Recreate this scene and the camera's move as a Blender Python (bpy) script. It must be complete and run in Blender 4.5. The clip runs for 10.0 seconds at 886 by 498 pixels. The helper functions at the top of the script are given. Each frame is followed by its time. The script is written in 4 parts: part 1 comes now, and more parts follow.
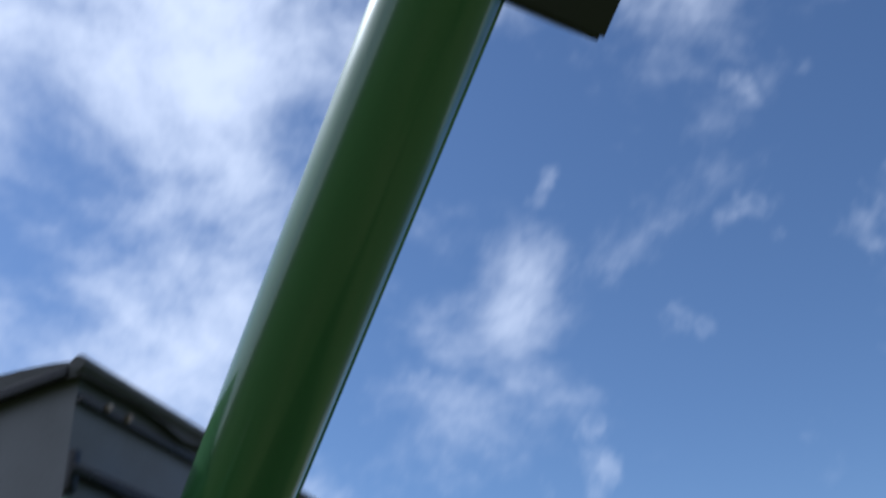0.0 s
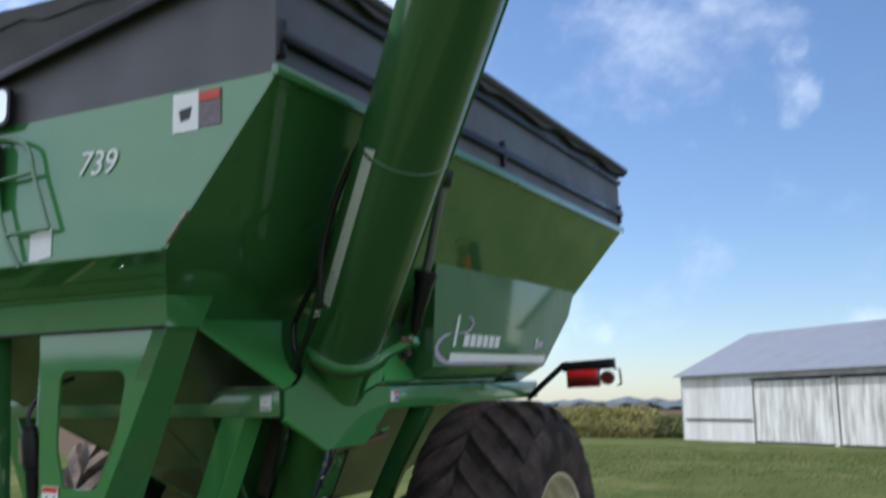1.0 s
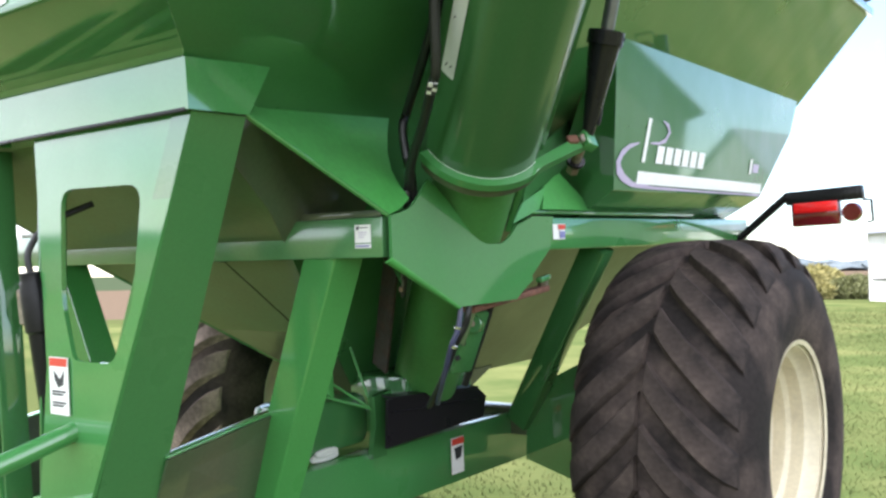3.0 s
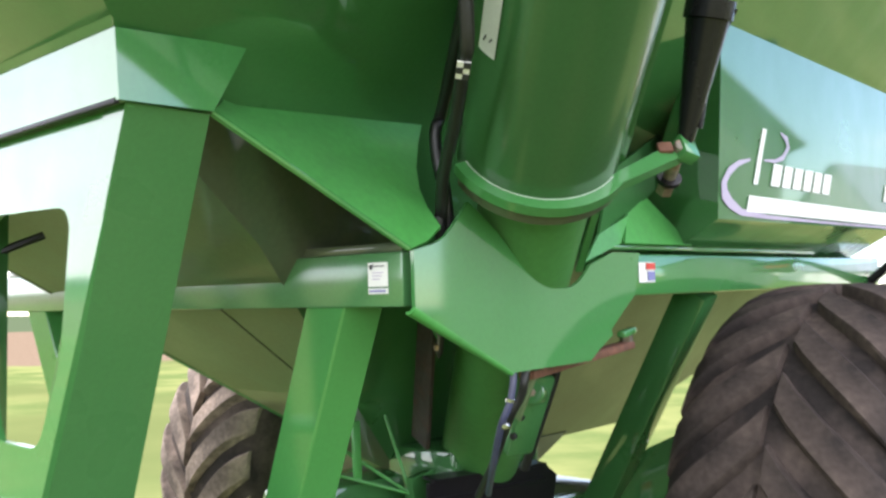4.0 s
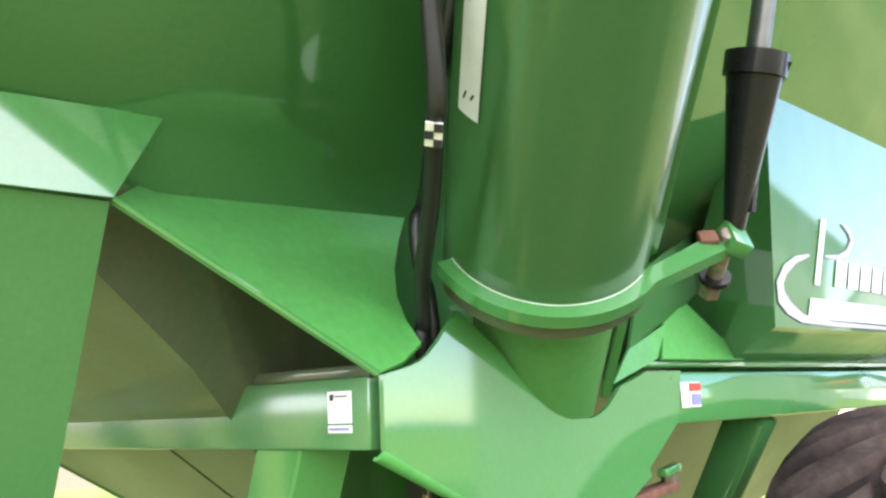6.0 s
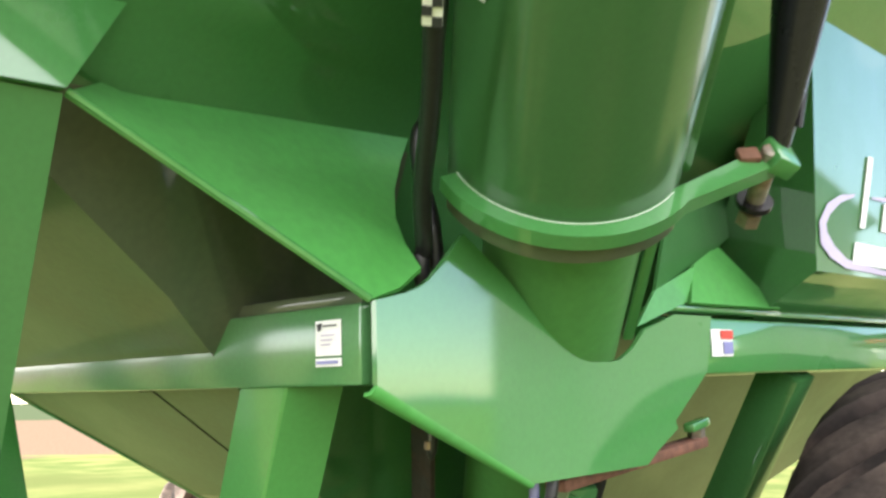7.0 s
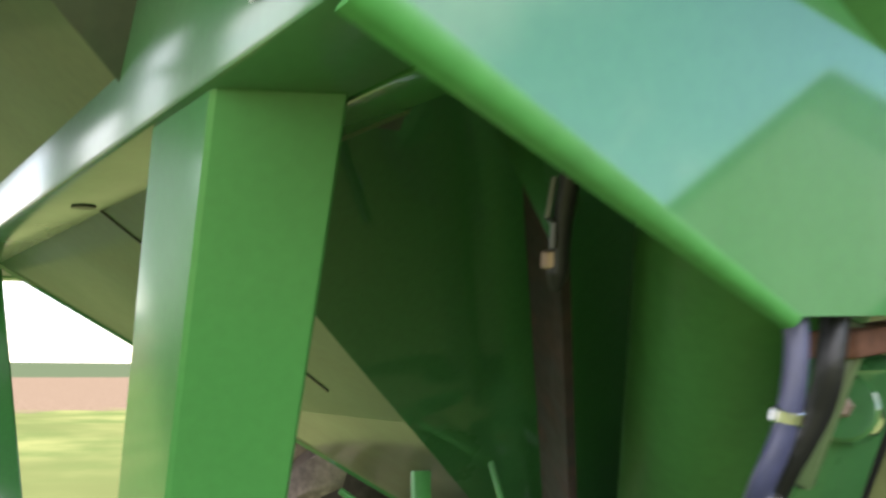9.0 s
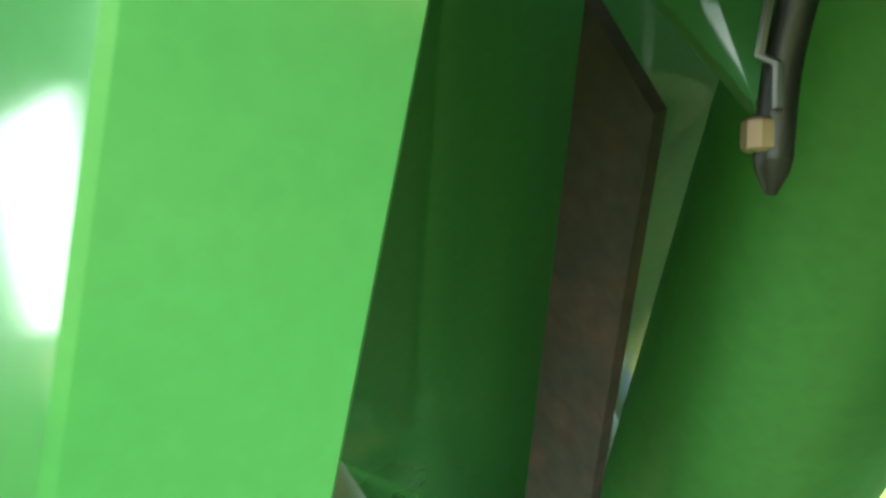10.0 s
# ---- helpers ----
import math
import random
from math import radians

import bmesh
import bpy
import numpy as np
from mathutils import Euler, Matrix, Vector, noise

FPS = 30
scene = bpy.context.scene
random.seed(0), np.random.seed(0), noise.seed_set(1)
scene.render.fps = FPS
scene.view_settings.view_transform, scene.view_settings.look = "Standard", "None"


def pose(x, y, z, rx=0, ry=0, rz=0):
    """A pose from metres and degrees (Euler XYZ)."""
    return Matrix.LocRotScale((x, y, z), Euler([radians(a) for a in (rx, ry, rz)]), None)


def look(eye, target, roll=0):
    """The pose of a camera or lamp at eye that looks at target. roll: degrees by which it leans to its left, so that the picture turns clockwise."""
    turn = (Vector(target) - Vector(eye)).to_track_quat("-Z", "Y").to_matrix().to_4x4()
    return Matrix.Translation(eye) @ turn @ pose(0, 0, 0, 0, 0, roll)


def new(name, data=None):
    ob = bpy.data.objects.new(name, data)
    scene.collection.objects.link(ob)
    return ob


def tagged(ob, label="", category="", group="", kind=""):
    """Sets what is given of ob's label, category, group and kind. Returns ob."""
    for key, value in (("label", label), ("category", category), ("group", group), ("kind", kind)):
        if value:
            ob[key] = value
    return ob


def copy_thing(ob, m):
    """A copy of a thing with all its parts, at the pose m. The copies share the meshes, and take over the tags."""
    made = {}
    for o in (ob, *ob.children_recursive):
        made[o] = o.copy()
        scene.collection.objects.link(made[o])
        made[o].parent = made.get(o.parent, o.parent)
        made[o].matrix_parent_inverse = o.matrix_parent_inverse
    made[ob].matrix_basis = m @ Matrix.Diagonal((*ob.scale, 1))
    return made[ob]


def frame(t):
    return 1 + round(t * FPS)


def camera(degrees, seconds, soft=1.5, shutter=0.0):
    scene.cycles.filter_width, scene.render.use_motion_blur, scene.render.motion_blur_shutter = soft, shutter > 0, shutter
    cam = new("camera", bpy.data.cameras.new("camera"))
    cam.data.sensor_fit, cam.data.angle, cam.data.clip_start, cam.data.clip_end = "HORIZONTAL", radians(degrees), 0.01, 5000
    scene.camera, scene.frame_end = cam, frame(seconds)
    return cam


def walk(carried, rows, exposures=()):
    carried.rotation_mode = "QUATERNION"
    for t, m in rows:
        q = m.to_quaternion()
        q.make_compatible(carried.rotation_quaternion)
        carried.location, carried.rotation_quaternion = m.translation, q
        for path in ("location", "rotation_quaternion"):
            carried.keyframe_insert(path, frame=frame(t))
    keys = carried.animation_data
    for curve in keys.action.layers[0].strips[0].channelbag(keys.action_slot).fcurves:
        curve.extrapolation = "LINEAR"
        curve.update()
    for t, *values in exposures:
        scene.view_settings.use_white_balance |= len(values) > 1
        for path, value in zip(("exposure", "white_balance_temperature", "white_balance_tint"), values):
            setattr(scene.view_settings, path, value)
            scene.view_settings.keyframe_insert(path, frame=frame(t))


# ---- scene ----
cam = camera(51.6, 10.0, soft=2.5, shutter=0.4)
# The cart stands slightly nose-down on its tongue; the path is written in the cart's own frame.
CART = Matrix.Translation((0, 2.93, 0)) @ pose(0, 0, 0, 2.0) @ Matrix.Translation((0, -2.93, 0))
PATH = [
    (0, (4.026, -2.843, 2.180), (3.623, -1.164, 3.189), -4.58),
    (0.2, (4.074, -2.944, 2.161), (3.540, -1.199, 2.978), -3.73),
    (0.5, (4.082, -2.979, 2.059), (3.378, -1.202, 2.647), -2.30),
    (1, (4.029, -2.865, 1.903), (3.137, -1.097, 2.182), -1.40),
    (1.5, (3.809, -2.550, 1.864), (2.816, -0.818, 1.980), -2.20),
    (2, (3.653, -2.217, 1.828), (2.540, -0.555, 1.848), -2.50),
    (2.2, (3.586, -2.039, 1.786), (2.430, -0.407, 1.792), -2.00),
    (3.3, (2.988, -1.121, 1.749), (1.753, 0.452, 1.739), -2.10),
    (3.5, (2.933, -0.968, 1.776), (1.644, 0.562, 1.776), -2.00),
    (4, (2.725, -0.644, 1.768), (1.386, 0.839, 1.855), -1.70),
    (4.5, (2.521, -0.385, 1.781), (1.198, 1.103, 1.970), -2.00),
    (5, (2.469, -0.270, 1.813), (1.134, 1.191, 2.104), -1.90),
    (6.5, (2.452, -0.133, 1.791), (1.068, 1.272, 2.122), -2.20),
    (7, (2.331, -0.019, 1.734), (0.920, 1.370, 2.015), -1.60),
    (7.5, (2.124, 0.110, 1.725), (0.700, 1.489, 1.990), -1.80),
    (8, (1.980, 0.322, 1.644), (0.517, 1.657, 1.925), -3.30),
    (8.5, (1.823, 0.627, 1.566), (0.237, 1.812, 1.847), -0.80),
    (9, (1.624, 0.690, 1.520), (-0.011, 1.821, 1.733), -1.11),
    (9.2, (1.509, 0.690, 1.506), (-0.104, 1.852, 1.725), -1.71),
    (9.4, (1.390, 0.699, 1.502), (-0.170, 1.929, 1.736), -2.41),
    (9.5, (1.327, 0.717, 1.508), (-0.197, 1.991, 1.737), -2.85),
    (9.6, (1.285, 0.733, 1.507), (-0.203, 2.049, 1.736), -3.36),
    (9.8, (1.207, 0.771, 1.503), (-0.194, 2.177, 1.741), -4.28),
    (10, (1.145, 0.814, 1.497), (-0.187, 2.286, 1.741), -4.29),
]
walk(cam, [(t, CART @ look(eye, target, roll)) for t, eye, target, roll in PATH],
     [(0.0, -0.35, 5350, 12), (0.5, -0.25, 5600, 12), (1.0, 0.1, 5700, 12), (1.5, 0.45, 5650, 11), (2.0, 0.85, 5700, 11), (3.3, 1.9, 6300, 14),
      (4.0, 2.05, 6400, 15), (5.0, 2.45, 6600, 19), (6.5, 2.75, 6600, 19), (7.0, 2.35, 6900, 13), (7.5, 2.3, 7000, 9), (8.0, 2.3, 6600, 10), (8.5, 2.3, 6500, 14), (9.0, 2.05, 6600, 16), (9.5, 2.5, 6800, 10), (10.0, 3.1, 6600, -4)])


# ---- light ----
SUN = Vector((-0.66, 0.05, 0.75)).normalized()
world = bpy.data.worlds.new("sky")
scene.world = world
world.use_nodes = True
wn, wl = world.node_tree.nodes, world.node_tree.links
wn.clear()
w_out = wn.new("ShaderNodeOutputWorld")
w_bg = wn.new("ShaderNodeBackground")
w_sky = wn.new("ShaderNodeTexSky")
w_sky.sky_type, w_sky.sun_disc = "NISHITA", False
w_sky.sun_elevation = math.asin(SUN.z)
w_sky.sun_rotation = math.atan2(SUN.x, SUN.y)
w_sky.air_density, w_sky.dust_density, w_sky.ozone_density = 1.0, 0.35, 2.2
w_bg.inputs["Strength"].default_value = 0.125
# thin broken cloud, denser sunwards and, unseen, behind the camera to light the front
w_geo = wn.new("ShaderNodeTexCoord")
w_map = wn.new("ShaderNodeMapping")
w_map.inputs["Scale"].default_value = (1.0, 1.0, 1.35)
w_map.inputs["Rotation"].default_value = (0.3, 0.5, 0.9)
w_n1 = wn.new("ShaderNodeTexNoise")
w_n1.inputs["Scale"].default_value, w_n1.inputs["Detail"].default_value, w_n1.inputs["Roughness"].default_value = 4.6, 9.0, 0.60
w_n1.inputs["Distortion"].default_value = 0.15
w_side = wn.new("ShaderNodeVectorMath")
w_side.operation = "DOT_PRODUCT"
w_side.inputs[1].default_value = (-0.56, -0.47, 0.68)
w_add = wn.new("ShaderNodeMath")
w_add.operation = "MULTIPLY_ADD"
w_add.inputs[1].default_value = 0.36
w_ramp = wn.new("ShaderNodeMapRange")
w_ramp.interpolation_type = "SMOOTHSTEP"
w_ramp.inputs["From Min"].default_value, w_ramp.inputs["From Max"].default_value = 0.445, 0.87
w_ramp.inputs["To Max"].default_value = 0.9
w_mix = wn.new("ShaderNodeMix")
w_mix.data_type = "RGBA"
w_mix.inputs["B"].default_value = (9.2, 9.3, 9.6, 1.0)
wl.new(w_geo.outputs["Generated"], w_map.inputs["Vector"])
wl.new(w_map.outputs["Vector"], w_n1.inputs["Vector"])
wl.new(w_geo.outputs["Generated"], w_side.inputs[0])
wl.new(w_side.outputs["Value"], w_add.inputs[0])
wl.new(w_n1.outputs["Fac"], w_add.inputs[2])
wl.new(w_add.outputs["Value"], w_ramp.inputs["Value"])
w_n2 = wn.new("ShaderNodeTexNoise")
w_n2.inputs["Scale"].default_value, w_n2.inputs["Detail"].default_value, w_n2.inputs["Roughness"].default_value = 10.0, 7.0, 0.55
wl.new(w_geo.outputs["Generated"], w_n2.inputs["Vector"])
w_puff = wn.new("ShaderNodeMapRange")
w_puff.interpolation_type = "SMOOTHSTEP"
w_puff.inputs["From Min"].default_value, w_puff.inputs["From Max"].default_value, w_puff.inputs["To Max"].default_value = 0.585, 0.80, 0.45
w_max = wn.new("ShaderNodeMath")
w_max.operation = "MAXIMUM"
wl.new(w_n2.outputs["Fac"], w_puff.inputs["Value"])
wl.new(w_puff.outputs["Result"], w_max.inputs[0])
wl.new(w_ramp.outputs["Result"], w_max.inputs[1])
# broad thin cloud added in the unseen half of the sky to brighten front and wing
w_half = wn.new("ShaderNodeVectorMath")
w_half.operation = "DOT_PRODUCT"
w_half.inputs[1].default_value = (0.50, -0.60, 0.62)
w_veil = wn.new("ShaderNodeMath")
w_veil.operation = "MULTIPLY_ADD"
w_veil.inputs[1].default_value = 0.5
w_sheet = wn.new("ShaderNodeMapRange")
w_sheet.interpolation_type = "SMOOTHSTEP"
w_sheet.inputs["From Min"].default_value, w_sheet.inputs["From Max"].default_value, w_sheet.inputs["To Max"].default_value = 0.40, 0.72, 0.8
wl.new(w_geo.outputs["Generated"], w_half.inputs[0])
wl.new(w_n1.outputs["Fac"], w_veil.inputs[0])
wl.new(w_half.outputs["Value"], w_veil.inputs[2])
wl.new(w_veil.outputs["Value"], w_sheet.inputs["Value"])
w_all = wn.new("ShaderNodeMath")
w_all.operation = "MAXIMUM"
wl.new(w_max.outputs["Value"], w_all.inputs[0])
wl.new(w_sheet.outputs["Result"], w_all.inputs[1])
wl.new(w_all.outputs["Value"], w_mix.inputs["Factor"])
wl.new(w_sky.outputs["Color"], w_mix.inputs["A"])
wl.new(w_mix.outputs["Result"], w_bg.inputs["Color"])
wl.new(w_bg.outputs["Background"], w_out.inputs["Surface"])

sun_data = bpy.data.lights.new("sun", "SUN")
sun_data.energy, sun_data.angle, sun_data.color = 4.2, radians(0.6), (1.0, 0.95, 0.86)
sun = new("sun", sun_data)
sun.matrix_world = look(SUN * 60, (0, 0, 0))


# ---- materials ----
def material(name, colour, rough=0.5, metal=0.0, coat=0.0, grain=0.06, scale=40.0, stain=0.12, stain_scale=3.0, bump=0.05,
             stain_colour=None, rough_var=0.1, spec=0.5, coat_rough=0.08, wave=0.0):
    """Principled surface with fine grain and broader staining in the object's own coordinates."""
    m = bpy.data.materials.new(name)
    m.use_nodes = True
    n, l = m.node_tree.nodes, m.node_tree.links
    b = n["Principled BSDF"]
    co = n.new("ShaderNodeTexCoord")
    fine = n.new("ShaderNodeTexNoise")
    fine.inputs["Scale"].default_value, fine.inputs["Detail"].default_value = scale, 5.0
    broad = n.new("ShaderNodeTexNoise")
    broad.inputs["Scale"].default_value, broad.inputs["Detail"].default_value = stain_scale, 6.0
    for t in (fine, broad):
        l.new(co.outputs["Object"], t.inputs["Vector"])
    mask = n.new("ShaderNodeMapRange")
    mask.inputs["From Min"].default_value, mask.inputs["From Max"].default_value = 0.42, 0.78
    mask.inputs["To Max"].default_value = stain * 4
    mix1 = n.new("ShaderNodeMix")
    mix1.data_type = "RGBA"
    mix1.inputs["A"].default_value = (*colour, 1)
    sc = stain_colour or tuple(c * 0.55 for c in colour)
    mix1.inputs["B"].default_value = (*sc, 1)
    l.new(broad.outputs["Fac"], mask.inputs["Value"])
    l.new(mask.outputs["Result"], mix1.inputs["Factor"])
    hsv = n.new("ShaderNodeHueSaturation")
    val = n.new("ShaderNodeMapRange")
    val.inputs["From Min"].default_value, val.inputs["From Max"].default_value = 0.25, 0.75
    val.inputs["To Min"].default_value, val.inputs["To Max"].default_value = 1 - grain * 2, 1 + grain * 2
    l.new(fine.outputs["Fac"], val.inputs["Value"])
    l.new(val.outputs["Result"], hsv.inputs["Value"])
    l.new(mix1.outputs["Result"], hsv.inputs["Color"])
    l.new(hsv.outputs["Color"], b.inputs["Base Color"])
    rr = n.new("ShaderNodeMapRange")
    rr.inputs["From Min"].default_value, rr.inputs["From Max"].default_value = 0.3, 0.7
    rr.inputs["To Min"].default_value, rr.inputs["To Max"].default_value = max(rough - rough_var, 0.02), min(rough + rough_var, 1)
    l.new(broad.outputs["Fac"], rr.inputs["Value"])
    l.new(rr.outputs["Result"], b.inputs["Roughness"])
    b.inputs["Metallic"].default_value = metal
    b.inputs["Coat Weight"].default_value = coat
    b.inputs["Coat Roughness"].default_value = coat_rough
    b.inputs["Coat IOR"].default_value = 1.9
    b.inputs["Specular IOR Level"].default_value = spec
    if bump:
        bp = n.new("ShaderNodeBump")
        bp.inputs["Strength"].default_value, bp.inputs["Distance"].default_value = bump, 0.004
        l.new(fine.outputs["Fac"], bp.inputs["Height"])
        l.new(bp.outputs["Normal"], b.inputs["Normal"])
        if wave:
            # sheet metal is never quite flat: shallow dents that bend what it mirrors
            dent = n.new("ShaderNodeTexNoise")
            dent.inputs["Scale"].default_value, dent.inputs["Detail"].default_value = 3.2, 1.5
            l.new(co.outputs["Object"], dent.inputs["Vector"])
            wp = n.new("ShaderNodeBump")
            wp.inputs["Strength"].default_value, wp.inputs["Distance"].default_value = 1.0, wave
            l.new(dent.outputs["Fac"], wp.inputs["Height"])
            l.new(wp.outputs["Normal"], bp.inputs["Normal"])
    return m


GREEN = material("green_paint", (0.042, 0.150, 0.046), rough=0.34, coat=0.9, grain=0.03, scale=90, stain=0.05, stain_scale=2.2, bump=0.006, spec=0.12, coat_rough=0.045, wave=0.010,
                 stain_colour=(0.038, 0.14, 0.036))
FRAME = material("lit_frame_green_paint", (0.050, 0.205, 0.057), rough=0.34, coat=0.9, grain=0.03, scale=90, stain=0.07, stain_scale=3.0, bump=0.006, spec=0.12, coat_rough=0.06, wave=0.013,
                 stain_colour=(0.06, 0.17, 0.055))
BEAM = material("dust_filmed_green_paint", (0.060, 0.185, 0.066), rough=0.4, coat=0.9, grain=0.04, scale=90, stain=0.12, stain_scale=3.0, bump=0.006, spec=0.2, coat_rough=0.17, wave=0.010,
                stain_colour=(0.10, 0.15, 0.085))
TUBE = material("shaded_auger_paint", (0.032, 0.107, 0.034), rough=0.4, coat=0.6, grain=0.03, scale=90, stain=0.10, stain_scale=2.5, bump=0.006, spec=0.12, coat_rough=0.16, wave=0.004,
                stain_colour=(0.039, 0.092, 0.035))
LEG = material("leg_green_paint", (0.046, 0.215, 0.050), rough=0.34, coat=0.85, grain=0.03, scale=90, stain=0.07, stain_scale=3.0, bump=0.006, spec=0.12, coat_rough=0.10, wave=0.014,
               stain_colour=(0.055, 0.18, 0.05))
LITGREEN = material("lit_matte_green_paint", (0.062, 0.285, 0.062), rough=0.5, coat=0.12, grain=0.05, scale=50, stain=0.10, stain_scale=3.5, bump=0.02,
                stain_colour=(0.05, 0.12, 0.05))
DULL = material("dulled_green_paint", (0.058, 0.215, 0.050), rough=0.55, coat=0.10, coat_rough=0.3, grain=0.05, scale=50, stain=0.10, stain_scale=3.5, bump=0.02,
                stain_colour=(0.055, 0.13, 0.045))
DUSTY = material("dusty_green_paint", (0.078, 0.140, 0.055), rough=0.55, coat=0.15, grain=0.05, scale=60, stain=0.14, stain_scale=2.6, bump=0.015,
                 stain_colour=(0.17, 0.15, 0.07))
GRIMESHADE = material("grime_and_shade_green", (0.050, 0.072, 0.036), rough=0.5, coat=0.55, coat_rough=0.07, grain=0.06, scale=60, stain=0.16, stain_scale=3.5, bump=0.012, wave=0.008,
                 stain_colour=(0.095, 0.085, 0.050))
GREY = material("grey_board", (0.085, 0.085, 0.092), rough=0.5, grain=0.05, scale=70, stain=0.08, bump=0.02)
TARP = material("dark_tarp", (0.045, 0.043, 0.043), rough=0.7, grain=0.15, scale=160, stain=0.10, bump=0.25)
BLACK = material("black_paint", (0.010, 0.009, 0.011), spec=0.3, rough=0.3, grain=0.1, scale=60, stain=0.1, bump=0.05)
RUBBER = material("tyre_rubber", (0.024, 0.020, 0.019), spec=0.1, rough=0.85, grain=0.12, scale=45, stain=0.3, stain_scale=4, bump=0.3,
                  stain_colour=(0.100, 0.076, 0.066))
SUNMUD = material("sunlit_muddy_rubber", (0.10, 0.078, 0.068), spec=0.15, rough=0.95, grain=0.15, scale=45, stain=0.35, stain_scale=5, bump=0.4,
                 stain_colour=(0.33, 0.25, 0.215))
HOSE = material("hose_rubber", (0.010, 0.010, 0.011), rough=0.4, grain=0.1, scale=120, bump=0.2)
CREAM = material("cream_rim_paint", (0.64, 0.57, 0.41), rough=0.45, grain=0.04, scale=50, stain=0.12, stain_scale=6, stain_colour=(0.36, 0.30, 0.2), bump=0.03)
CHROME = material("chrome_rod", (0.62, 0.62, 0.62), rough=0.18, metal=1.0, grain=0.02, stain=0.03, bump=0)
STEEL = material("bare_steel", (0.30, 0.26, 0.22), rough=0.5, metal=0.7, grain=0.15, scale=60, stain=0.2, stain_scale=20, stain_colour=(0.25, 0.10, 0.04), bump=0.1)
RUST = material("rusty_steel", (0.022, 0.017, 0.016), rough=0.75, grain=0.2, scale=50, stain=0.12, stain_scale=14, stain_colour=(0.10, 0.045, 0.030), bump=0.2)
ORUST = material("orange_rust", (0.15, 0.062, 0.036), rough=0.8, grain=0.2, scale=50, stain=0.2, stain_scale=14, stain_colour=(0.10, 0.05, 0.03), bump=0.2)
DARKROD = material("dull_steel_rod", (0.16, 0.16, 0.16), rough=0.35, metal=0.8, grain=0.05, stain=0.1, bump=0.02)
BRASS = material("brass_fitting", (0.34, 0.24, 0.17), rough=0.4, metal=0.8, grain=0.1, bump=0.05)
BLUEHOSE = material("blue_grey_hose", (0.045, 0.048, 0.10), rough=0.35, grain=0.1, bump=0.1)
WHITE = material("white_decal", (0.78, 0.78, 0.76), rough=0.4, grain=0.02, stain=0.05, stain_scale=12, stain_colour=(0.6, 0.58, 0.5), bump=0)
REDDEC = material("red_decal", (0.55, 0.05, 0.03), rough=0.4, grain=0.03, stain=0.03, bump=0)
FADED = material("faded_print", (0.17, 0.14, 0.15), rough=0.5, grain=0.1, scale=90, stain=0.2, stain_scale=40, bump=0)
INK = material("black_ink", (0.03, 0.03, 0.035), rough=0.5, grain=0.02, bump=0)
BLUEDEC = material("blue_decal_print", (0.20, 0.20, 0.42), rough=0.4, grain=0.02, bump=0)
LILAC = material("lilac_swoosh", (0.45, 0.38, 0.52), rough=0.35, grain=0.03, bump=0)
MIRROR = material("mirror_glass", (0.85, 0.87, 0.9), rough=0.03, metal=1.0, grain=0, stain=0, bump=0, rough_var=0.0)
REDLENS = material("red_lens", (0.95, 0.012, 0.015), rough=0.25, coat=0.2, grain=0.05, scale=200, stain=0.02, bump=0.1)
DARKLENS = material("dark_red_lens", (0.15, 0.008, 0.012), rough=0.15, coat=0.6, grain=0.05, scale=200, bump=0.1)
STRIPE = material("pale_reflector_strip", (0.58, 0.60, 0.56), rough=0.35, grain=0.03, scale=200, stain=0.06, stain_scale=9, bump=0.02)
BARNWHITE = material("weathered_white_boards", (0.62, 0.62, 0.60), rough=0.8, grain=0.06, scale=6, stain=0.16, stain_scale=1.2, stain_colour=(0.33, 0.32, 0.29), bump=0.1)
BARNDOOR = material("streaked_door_planks", (0.62, 0.62, 0.59), rough=0.85, grain=0.08, scale=6, stain=0.22, stain_scale=4.5, stain_colour=(0.16, 0.15, 0.13), bump=0.1)


def streak_down(mat):
    """Draw the broad stains out along the height, as rain leaves them."""
    nt = mat.node_tree
    co = next(n for n in nt.nodes if n.type == "TEX_COORD")
    mp = nt.nodes.new("ShaderNodeMapping")
    mp.inputs["Scale"].default_value = (1.0, 1.0, 0.14)
    nt.links.new(co.outputs["Object"], mp.inputs["Vector"])
    for t in [n for n in nt.nodes if n.type == "TEX_NOISE"]:
        nt.links.new(mp.outputs["Vector"], t.inputs["Vector"])


streak_down(BARNDOOR)
streak_down(BARNWHITE)
SHEDBOARDS = material("dark_grey_boards", (0.15, 0.155, 0.14), rough=0.85, grain=0.08, scale=6, stain=0.16, stain_scale=1.5, stain_colour=(0.07, 0.07, 0.06), bump=0.1)
streak_down(SHEDBOARDS)
BARNROOF = material("grey_metal_roof", (0.20, 0.21, 0.24), rough=0.45, metal=0.2, grain=0.05, scale=3, stain=0.12, stain_scale=0.6, bump=0.02)
BARNDARK = material("dark_rail_and_gap_shade", (0.05, 0.05, 0.05), rough=0.9, bump=0)
WEED = material("dry_tall_weeds", (0.31, 0.28, 0.12), spec=0.05, rough=0.9, grain=0.25, scale=4, stain=0.2, stain_scale=0.25, stain_colour=(0.24, 0.24, 0.08), bump=0)
BRUSH = material("dark_brush", (0.14, 0.15, 0.055), rough=0.8, grain=0.25, scale=4, stain=0.2, stain_scale=0.3, bump=0)
FARWOOD = material("hazed_distant_trees", (0.10, 0.125, 0.14), rough=0.9, grain=0.2, scale=0.3, stain=0.2, stain_scale=0.03, bump=0)
